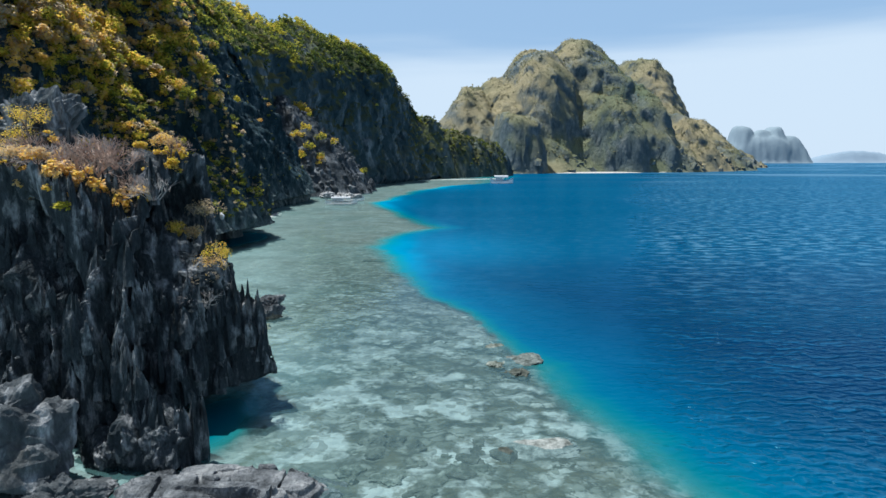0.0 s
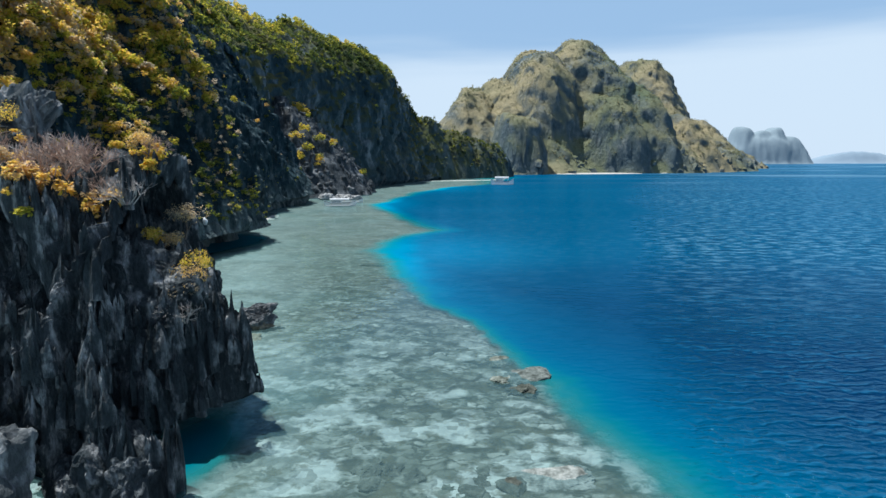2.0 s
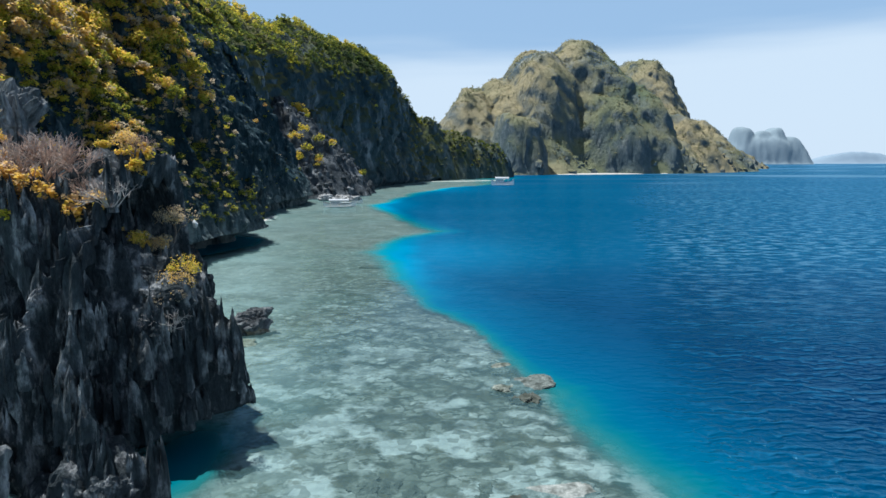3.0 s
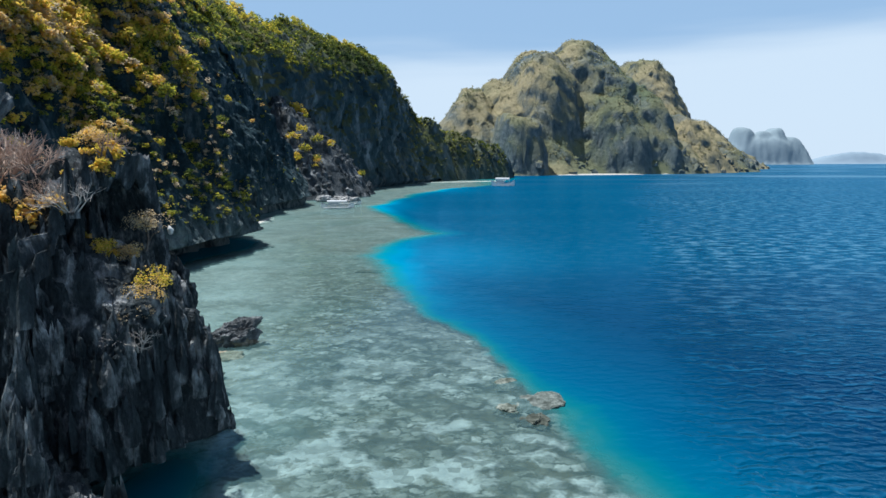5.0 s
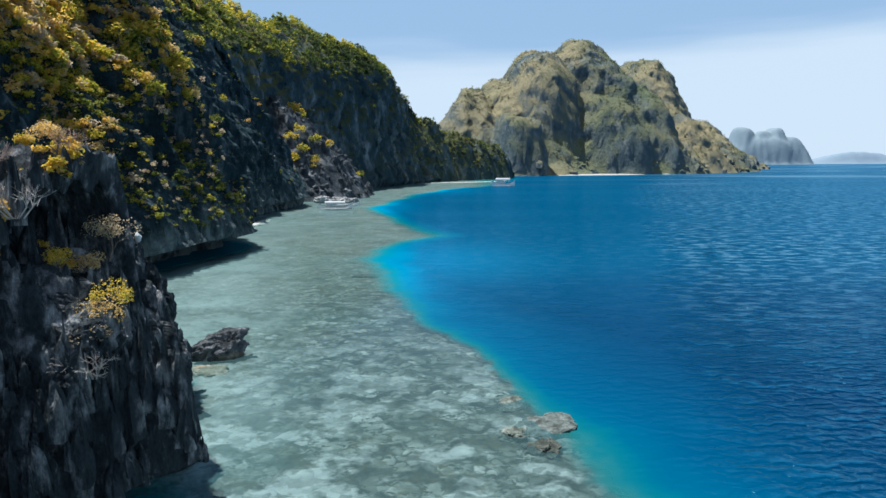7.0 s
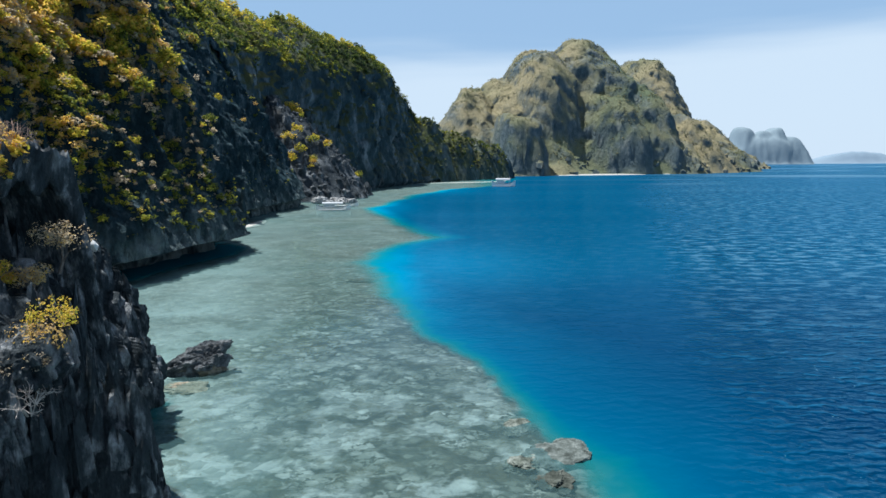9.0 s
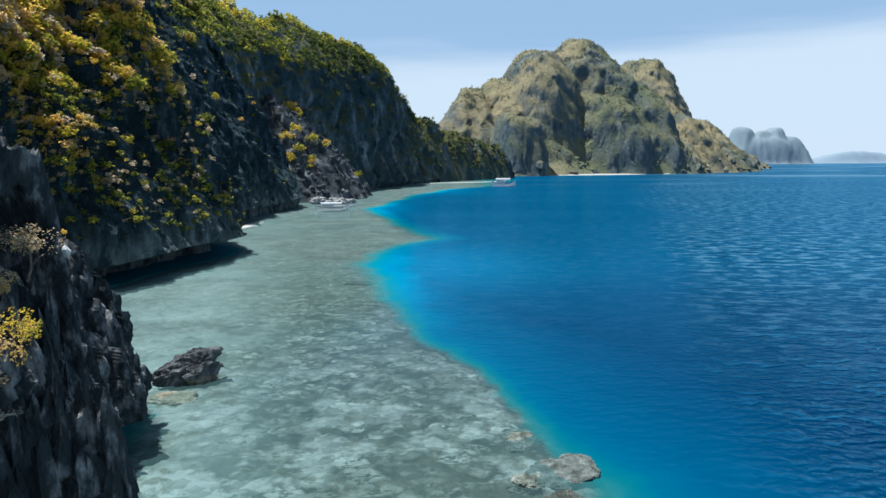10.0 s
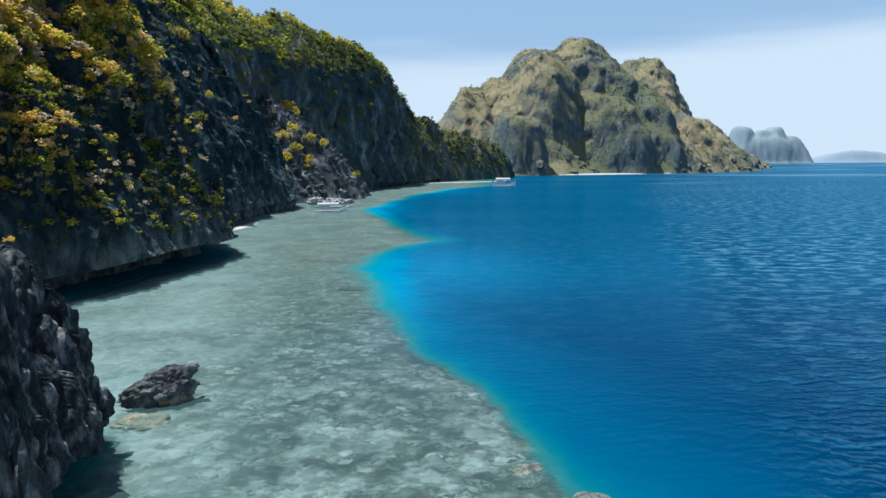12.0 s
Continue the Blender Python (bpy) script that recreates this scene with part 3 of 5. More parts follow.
        self.P, self.n, self.h = P, grid_normals(P), np.concatenate([h + 0 * H, 1 + b + 0 * zt], 1)
        if self.n[:, nw // 2, :2].ravel() @ nrm.ravel() < 0:
            self.n, self.flip = -self.n, True
        else:
            self.flip = False

    def mesh(self, name, material, soft=False):
        return mesh_from(name, self.P.reshape(-1, 3), grid_faces(*self.P.shape[:2], self.flip), material, None, soft)

    def pick(self, n, weight, rng):
        w = weight.ravel() / weight.sum()
        i = rng.choice(w.size, n, p=w)
        return self.P.reshape(-1, 3)[i], self.n.reshape(-1, 3)[i]


NEAR = Cliff([(-44, 40.5, 16.5, 5, 12, 3, 1.2), (-31, 40, 17, 5.5, 12, 3, 1.5), (-22.0, 38.8, 15.6, 7, 12, 4, 0.8), (-18.6, 40.8, 14.6, 6.6, 10, 4.5, 3.0),
              (-17.4, 47.0, 14.6, 4.2, 9, 4, 7.0), (-18.4, 53, 14.4, 2.8, 9, 2.5, 5.5), (-20.2, 58, 14.2, 1.9, 10, 1.2, 3.2), (-21.0, 64, 13.8, 3.8, 10, 0.4, 6.0), (-20.0, 70, 13.6, 4.8, 10, 0.6, 5.0),
              (-25.5, 75.5, 13, 6, 10, 4, 2.2), (-34, 78.5, 14, 6, 10, 6, 1.5), (-44, 80, 16, 6, 10, 6, 1.5)], 780, 280, 0.5, 0.5, 1.0, 5, 16, 0.95, back=0.25, stretch=0.3, tiers=0.22, notch=1.4,
             pillars=((60, 1.2, 2.6, 1.8), (400, 0.5, 1.4, 0.9), (1000, 0.27, 0.7, 0.6)), inward=2.6)
SLOPE = Cliff([(-74, 70, 40, 10, 40, 25, 4), (-67, 98, 54, 12, 40, 25, 7), (-52, 122, 68, 36.5, 40, 25, 10), (-48.5, 142, 72, 38.5, 40, 25, 11), (-43.5, 158, 72, 38.5, 40, 20, 11),
               (-44.5, 169, 74, 38, 40, 20, 9), (-56, 184, 78, 34, 40, 15, 6), (-66, 205, 82, 38, 40, 12, 5), (-67, 235, 86, 44, 36, 12, 5), (-66, 270, 88, 48, 34, 14, 5),
               (-64, 305, 86, 50, 34, 14, 4), (-67, 324, 84, 46, 30, 14, 3), (-80, 338, 80, 38, 30, 14, 2)], 560, 250, 2.2, 1.9, 2.6, 45, 22, 1.35, stretch=0.2, tiers=0.55, notch=3.0, lip=(1.25, 0.8), folds=11.0)
RIDGE = Cliff([(-84, 262, 64, 16, 50, 44, 2), (-84, 300, 72, 16, 46, 44, 2), (-90, 340, 78, 15, 44, 34, 2), (-88, 380, 82, 15, 44, 32, 2), (-80, 420, 84, 15, 44, 31, 2),
               (-68, 460, 86, 14, 44, 29, 2), (-58, 500, 90, 15, 44, 30, 2), (-46, 550, 97, 18, 34, 25, 2), (-33, 600, 100, 25, 28, 16, 2), (-20, 650, 96, 28, 24, 14, 2),
               (-8, 692, 70, 26, 18, 8, 2), (2, 718, 50, 16, 14, 6, 2), (14, 742, 38, 8, 14, 6, 2)], 380, 160, 5.0, 2.2, 6.0, 85, 15, 0.95, stretch=0.3, tiers=1.0)


class Hills:
    """Steep domes on a plan grid: rows of x, y, height, half-width, half-depth, turn in degrees, steepness."""

    def __init__(self, domes, lo, hi, step, cut, seed, blend, knobs=1.0):
        xs, ys = np.arange(lo[0], hi[0], step), np.arange(lo[1], hi[1], step)
        X, Y = np.meshgrid(xs, ys, indexing='ij')
        q = np.stack([X, Y, 0 * X], -1)
        wx = X + cut * 1.0 * fbm(q / (cut * 4), 4, seed)
        wy = Y + cut * 1.0 * fbm(q / (cut * 4) + 50, 4, seed + 1)
        z = np.full(X.shape, -8.0)
        for x, y, h, a, b, turn, power in domes:
            c, s = math.cos(radians(turn)), math.sin(radians(turn))
            u, v = ((wx - x) * c + (wy - y) * s) / a, (-(wx - x) * s + (wy - y) * c) / b
            d = (np.abs(u) ** 2.2 + np.abs(v) ** 2.2) ** (1 / 2.2)
            one = (h + 8) * (1 - d ** power) / (1 + 0.5 * d ** power) - 8
            g = np.clip(0.5 + 0.5 * (one - z) / blend, 0, 1)
            z = z + (one - z) * g + blend * g * (1 - g)
        up = smooth(-4, 30, z)
        z += up * cut * (0.7 * min(1.0, 1.6 * knobs) * (ridged(q / (cut * 2.6), 4, seed + 5) - 0.5) + 0.35 * knobs * fbm(q / (cut * 0.8), 5, seed + 9, 0.6))
        z = np.maximum(z, -6)
        P = np.stack([X, Y, z], -1)
        j = np.stack([fbm(P / (cut * 0.9), 5, seed + 13, 0.62), fbm(P / (cut * 0.9) + 40, 5, seed + 14, 0.62), 0 * z], -1)
        j2 = np.stack([fbm(P / (cut * 0.38), 3, seed + 15), fbm(P / (cut * 0.38) + 40, 3, seed + 16), fbm(P / (cut * 0.38) + 80, 3, seed + 17)], -1)
        P = P + (j * 0.5 + j2 * 0.13) * knobs * cut * up[..., None]
        self.P, self.n, self.flip = P, grid_normals(P), False
        self.h = z

    mesh, pick = Cliff.mesh, Cliff.pick


INLAND = Hills([(-56, 66, 26, 26, 20, 0, 2.6), (-44, 62, 22, 12, 12, 0, 2.6)], (-90, 40), (-28, 92), 0.8, 4, 145, 3)
OUTCROP = Hills([(-100, 400, 57, 62, 70, 0, 1.3), (-76, 420, 38, 34, 40, 20, 1.6)], (-150, 310), (-35, 480), 1.3, 9, 155, 3)
HEADLAND = Hills([(-14, 718, 46, 30, 36, 0, 3), (-20, 735, 66, 36, 50, 20, 3), (8, 775, 52, 40, 50, 0, 4), (34, 800, 44, 36, 44, 0, 4), (58, 822, 38, 30, 40, 10, 5), (76, 836, 28, 18, 30, 0, 4)],
                 (-80, 690), (120, 900), 1.5, 7, 105, 4)
MOUNTAIN = Hills([(262, 1255, 242, 122, 230, 0, 2.6), (183, 1190, 214, 98, 190, 0, 3.4), (116, 1175, 158, 104, 180, 0, 2.6), (55, 1140, 141, 112, 170, 0, 2.4), (5, 1180, 76, 84, 150, 0, 2.4), (330, 1190, 150, 90, 140, 10, 3),
                  (458, 1500, 248, 131, 240, 0, 2.4), (565, 1500, 112, 140, 200, 0, 1.9), (420, 1260, 112, 120, 170, 20, 2.2), (650, 1620, 96, 110, 150, 0, 2.4),
                  (765, 1740, 48, 110, 120, 0, 2.2), (520, 1330, 76, 120, 140, 0, 1.8), (120, 1015, 94, 42, 70, 18, 5), (276, 1110, 132, 54, 80, 20, 3.6), (190, 1040, 62, 70, 70, 0, 1.8), (400, 1120, 62, 90, 70, 0, 1.6)],
                 (-160, 930), (900, 1900), 3.6, 30, 125, 14, 0.72)
FAR_ISLE = Hills([(1925, 4150, 236, 95, 120, 0, 4), (2045, 4150, 212, 110, 120, 0, 4), (2140, 4150, 232, 100, 120, 0, 4), (2240, 4150, 175, 130, 150, 0, 3), (2065, 4150, 175, 310, 160, 0, 5)],
                 (1600, 3850), (2650, 4450), 10, 28, 165, 10, 0.25)
HAZE_ISLE = Hills([(3000, 4650, 85, 500, 120, 0, 2), (3500, 4650, 110, 500, 120, 0, 2)], (2400, 4500), (4200, 4790), 24, 40, 185, 10, 0.2)


def build_cliffs():
    made = {}
    for src, name, mat, label, cat in (
            (NEAR, "pinnacle_cliff", ROCK_NEAR, "dark grey karst cliff of sharp fluted limestone blades above the reef", "cliff"),
            (INLAND, "crag_hill", ROCK_NEAR, "grey rocky hill behind the dark crag, overgrown with straw-coloured shrubs", "hill"),
            (SLOPE, "undercut_cliff", ROCK_CLIFF, "tall grey limestone cliff overgrown with yellowing shrubs, undercut at the waterline", "cliff"),
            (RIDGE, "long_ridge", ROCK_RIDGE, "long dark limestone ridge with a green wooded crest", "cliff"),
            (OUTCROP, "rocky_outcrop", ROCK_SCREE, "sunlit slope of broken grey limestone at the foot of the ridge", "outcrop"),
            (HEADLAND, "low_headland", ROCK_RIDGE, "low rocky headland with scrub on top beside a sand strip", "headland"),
            (MOUNTAIN, "island_mountain", ROCK_FAR_HAZED, "domed limestone mountain with brown scrub and shaded grey walls", "mountain"),
            (FAR_ISLE, "far_island", ROCK_HAZE_TINT, "distant hazy island of rounded limestone domes", "island"),
            (HAZE_ISLE, "faint_island", ROCK_HAZE_PALE, "faint low island at the horizon", "island")):
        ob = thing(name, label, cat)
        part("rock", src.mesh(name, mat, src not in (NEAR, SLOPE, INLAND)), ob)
        made[name] = ob
    return made


LAND = build_cliffs()


# ---- rocks ----
def fin_arrays(rng, width, thick, height, levels=8, ring=11):
    """A blade of karst: an upright fluted column that narrows late to a split, pointed tip; it stands on the origin."""
    h = (np.linspace(0, 1, levels) ** 0.8)[:, None]
    a = np.linspace(0, 2 * math.pi, ring, endpoint=False)[None, :]
    flute = 1 + 0.38 * rng.standard_normal((1, ring)).clip(-1.2, 1.2) + 0.06 * rng.standard_normal((levels, ring))
    taper = (1 - 0.8 * h ** rng.uniform(4.0, 10.0)) * (1 - 0.25 * h)
    bend = rng.uniform(-0.2, 0.2)
    x = np.cos(a) * width * 0.5 * taper * flute + bend * width * h ** 2
    y = np.sin(a) * thick * 0.5 * (taper ** 0.7) * flute + rng.uniform(-0.2, 0.2) * thick * h
    z = height * h * (1 + 0.2 * h * rng.standard_normal((1, ring))) + 0 * a - 0.3 * height
    V = np.stack([x, y, z], -1).reshape(-1, 3)
    i = np.arange(levels * ring).reshape(levels, ring)
    j = np.roll(i, -1, 1)
    F = np.stack([i[:-1], j[:-1], j[1:], i[1:]], -1).reshape(-1, 4)
    k = np.arange(ring // 2)
    lid = np.stack([i[-1][k], i[-1][k + 1], i[-1][ring - 2 - k], i[-1][ring - 1 - k]], -1)
    return V, np.vstack([F, lid[:-1]])


def joined(pieces):
    V, F, n = [], [], 0
    for v, f in pieces:
        V.append(v)
        F.append(f + n)
        n += len(v)
    return np.vstack(V), np.vstack(F)


def turned(V, angle, lean=(0.0, 0.0)):
    c, s = math.cos(angle), math.sin(angle)
    W = np.stack([V[:, 0] * c - V[:, 1] * s, V[:, 0] * s + V[:, 1] * c, V[:, 2]], 1)
    W[:, 0] += lean[0] * W[:, 2]
    W[:, 1] += lean[1] * W[:, 2]
    return W


def add_fins(owner, src, weight, count, singles, size, material, seed, label, proud=0.0):
    """Blades standing on a cliff: the larger ones as parts of their own, the small ones joined."""
    rng = np.random.default_rng(seed)
    P, n = src.pick(count + singles, weight, rng)
    shapes = []
    for _ in range(14):
        v, f = fin_arrays(rng, size * rng.uniform(0.6, 1.2), size * rng.uniform(0.6, 1.0), size * rng.uniform(1.4, 2.8))
        shapes.append(mesh_from("spire", v, f, material))
    for k in range(singles):
        ang = math.atan2(n[k, 1], n[k, 0]) + math.pi / 2 + rng.uniform(-0.4, 0.4)
        s = rng.uniform(0.6, 1.35)
        ob = part("spire", shapes[k % 14], owner)
        ob.matrix_local = Matrix.Translation(P[k] + n[k] * size * (proud - 0.15)) @ pose(0, 0, 0, rng.uniform(-4, 4), rng.uniform(-4, 4), math.degrees(ang)) @ Matrix.Diagonal((s, s, s * rng.uniform(0.8, 1.3), 1))
    pieces = []
    for k in range(singles, singles + count):
        s = size * rng.uniform(0.3, 0.8)
        v, f = fin_arrays(rng, s * rng.uniform(0.7, 1.3), s * rng.uniform(0.6, 1.0), s * rng.uniform(1.4, 3.0), 7, 9)
        ang = math.atan2(n[k, 1], n[k, 0]) + math.pi / 2 + rng.uniform(-0.5, 0.5)
        pieces.append((turned(v, ang, rng.uniform(-0.06, 0.06, 2)) + P[k] + n[k] * s * (proud - 0.1), f))
    V, F = joined(pieces)
    part("spire_rubble", mesh_from("spire_rubble", V, F, material), owner, label, "stuff")


def build_fins():
    h = NEAR.h
    x, y = NEAR.P[..., 0], NEAR.P[..., 1]
    w = (0.22 * smooth(0.2, 0.35, h) * (h < 0.9) + smooth(0.88, 0.97, h) * smooth(1.7, 1.1, h) * smooth(68, 60, y)) * (x > -34) * (y < 76) * (NEAR.n[..., 2] > 0.02)
    add_fins(LAND["pinnacle_cliff"], NEAR, w, 450, 130, 0.9, ROCK_NEAR, 3, "small dark limestone spikes and blades")
    low = smooth(1.6, 3.0, NEAR.P[..., 2]) * smooth(11, 8, NEAR.P[..., 2]) * (x > -27) * (y < 56) * (h < 1) * (NEAR.n[..., 2] > -0.1)
    add_fins(LAND["pinnacle_cliff"], NEAR, low, 380, 120, 0.95, ROCK_NEAR, 23, "grey limestone pinnacles low on the crag", 0.5)
    h = SLOPE.h
    w = smooth(0.03, 0.08, h) * (1 - 0.8 * smooth(0.2, 0.5, h)) * (h < 1.1)
    add_fins(LAND["undercut_cliff"], SLOPE, w, 120, 30, 1.5, ROCK_CLIFF, 4, "grey limestone spikes on the cliff")
    add_rubble(LAND["rocky_outcrop"], OUTCROP, (OUTCROP.h > 1) * 1.0, 900, 2.6, ROCK_SCREE, 7, "broken grey limestone blocks on the outcrop")
    add_rubble(LAND["low_headland"], HEADLAND, (HEADLAND.h > 3) * 1.0, 400, 3.0, ROCK_RIDGE, 8, "grey limestone crags on the headland")
    add_rubble(LAND["long_ridge"], RIDGE, (RIDGE.h > 0.02) * (RIDGE.h < 1.05), 300, 3.4, ROCK_RIDGE, 6, "grey limestone knobs on the ridge wall")
    add_rubble(LAND["undercut_cliff"], SLOPE, (SLOPE.h > 0.08) * (SLOPE.h < 1.05), 220, 1.6, ROCK_CLIFF, 9, "grey limestone knobs on the cliff")
    add_rubble(LAND["island_mountain"], MOUNTAIN, (MOUNTAIN.h > 1) * smooth(40, 8, MOUNTAIN.h), 300, 7.0, ROCK_FAR_HAZED, 10, "fallen blocks along the mountain's foot")


def add_rubble(owner, src, weight, count, size, material, seed, label):
    """Knobs and blocks half sunk in a slope, joined."""
    rng = np.random.default_rng(seed)
    bm = bmesh.new()
    bmesh.ops.create_icosphere(bm, subdivisions=1, radius=1.0)
    base = np.array([v.co[:] for v in bm.verts])
    tri = np.array([[v.index for v in f.verts] for f in bm.faces])
    bm.free()
    P, n = src.pick(count, weight, rng)
    kinds = []
    for k in range(12):
        v = base * (1 + 0.55 * fbm(base * 1.3 + 9 * k, 3, seed + k)[:, None] + 0.3 * (ridged(base * 2.2 + 5 * k, 2, seed + k)[:, None] - 0.5))
        kinds.append(v * rng.uniform(0.6, 1.3, 3) * np.array([1, 0.8, 1.25]))
    pieces = [(turned(kinds[k % 12], rng.uniform(0, 6.28), rng.uniform(-0.3, 0.3, 2)) * size * rng.uniform(0.3, 1.0) ** 1.5 + P[k], tri) for k in range(count)]
    V, F = joined(pieces)
    part("rubble", mesh_from("rubble", V, F, material), owner, label, "stuff")


build_fins()


def boulder(seed, size, rough=0.28, cuts=4, layers=0.0):
    """An eroded block: a sphere squared off, split by fracture planes and roughened; its base at z = 0."""
    rng = np.random.default_rng(seed)
    bm = bmesh.new()
    bmesh.ops.create_icosphere(bm, subdivisions=cuts + 1, radius=1.0)
    V = np.array([v.co[:] for v in bm.verts])
    for _ in range(11):
        d = rng.standard_normal(3)
        d /= np.linalg.norm(d)
        k = rng.uniform(0.55, 0.85)
        over = (V @ d - k).clip(0)
        V = V - over[:, None] * d * 0.92
    q = V + seed * 3.7
    V = V * (1 + rough * fbm(q * 1.6, 4, seed)[:, None] + rough * 0.6 * (ridged(q * 3.2, 3, seed + 5)[:, None] - 0.5))
    V = V * np.array(size) * 0.5
    if layers:
        V[:, 2] += layers * ridged(np.stack([V[:, 0] * 0.35, V[:, 1] * 1.3, 0 * V[:, 0]], 1), 3, seed + 9)
    V[:, 2] -= V[:, 2].min()
    for v, c in zip(bm.verts, V):
        v.co = c
    return bm


def put_boulder(name, seed, size, at, turn, material, label, category="rock", group="", rough=0.28, cuts=4, layers=0.0):
    ob = new(name, bm_mesh(name, boulder(seed, size, rough, cuts, layers), material))
    ob.matrix_basis = pose(*at, 0, 0, turn)
    return tagged(ob, label, category, group)


def coral_material(name, a, b, c):
    m = Nodes(name)
    n = m.noise(m.coords(), 1.4, 5, 0.65)
    f = m.noise(m.coords(), 6.0, 4, 0.6)
    col = m.ramp(n, [(0.35, a), (0.52, b), (0.68, c)])
    col = m.mix(m.range(f, 0.4, 0.7, 0.0, 0.5), col, a)
    m.bump(m.math('ADD', n, f), 0.8, 0.1)
    return m.done(col, 0.95, 0.1)


CORAL_TAN = coral_material("tan_coral_rock", (0.045, 0.056, 0.046), (0.14, 0.16, 0.138), (0.30, 0.33, 0.30))
CORAL_MID = coral_material("brown_coral", (0.045, 0.054, 0.045), (0.11, 0.122, 0.104), (0.21, 0.23, 0.205))
CORAL_DARK = coral_material("dark_coral", (0.035, 0.042, 0.036), (0.08, 0.09, 0.078), (0.16, 0.175, 0.155))


ROCK_SHELF = rock_material("cracked_limestone", (0.02, 0.024, 0.028), (0.30, 0.325, 0.345), (0.68, 0.70, 0.71), 0.3, (0.14, 0.155, 0.165), 0.9, relief=1.2)
ROCK_CREST = rock_material("crest_limestone", (0.02, 0.028, 0.034), (0.16, 0.18, 0.19), (0.80, 0.81, 0.82), 0.35, (0.2, 0.19, 0.17), 0.4)
ROCK_SPIRE = rock_material("spire_limestone", (0.03, 0.037, 0.042), (0.13, 0.145, 0.155), (0.66, 0.68, 0.70), 0.2, (0.15, 0.14, 0.12), 0.4)


def strata_slab(lx, ly, height, seed):
    """A flat bed of limestone: thin layers stepping down to an uneven rim, split by long narrow cracks."""
    nx, ny = 110, 54
    u, v = np.meshgrid(np.linspace(-1, 1, nx), np.linspace(-1, 1, ny), indexing='ij')
    x, y = u * lx * 0.5, v * ly * 0.5
    q = np.stack([x, y, 0 * x + seed], -1)
    r = (np.abs(u) ** 3 + np.abs(v) ** 3) ** (1 / 3) + 0.16 * fbm(q * 0.5, 4, seed)
    step = (1 - r) * 7 + 0.8 * fbm(q * np.array([0.35, 1.2, 1]), 3, seed + 1)
    layer = np.floor(step) + smooth(0.0, 0.3, step - np.floor(step))
    z = height * np.clip(layer / 3.0, -1.5, 1) + 0.16 * fbm(q * np.array([0.7, 2.0, 1]), 4, seed + 2) + 0.05 * v * ly
    crack = smooth(0.74, 0.88, ridged(q * np.array([0.14, 0.7, 1]), 1, seed + 3)) * (0.3 + smooth(-0.3, 0.3, u)) + 0.6 * smooth(0.86, 0.96, ridged(q * np.array([0.5, 0.35, 1]), 1, seed + 4))
    z = z - 0.85 * crack
    return mesh_from("slab", np.stack([x, y, z], -1).reshape(-1, 3), grid_faces(nx, ny), ROCK_SHELF)


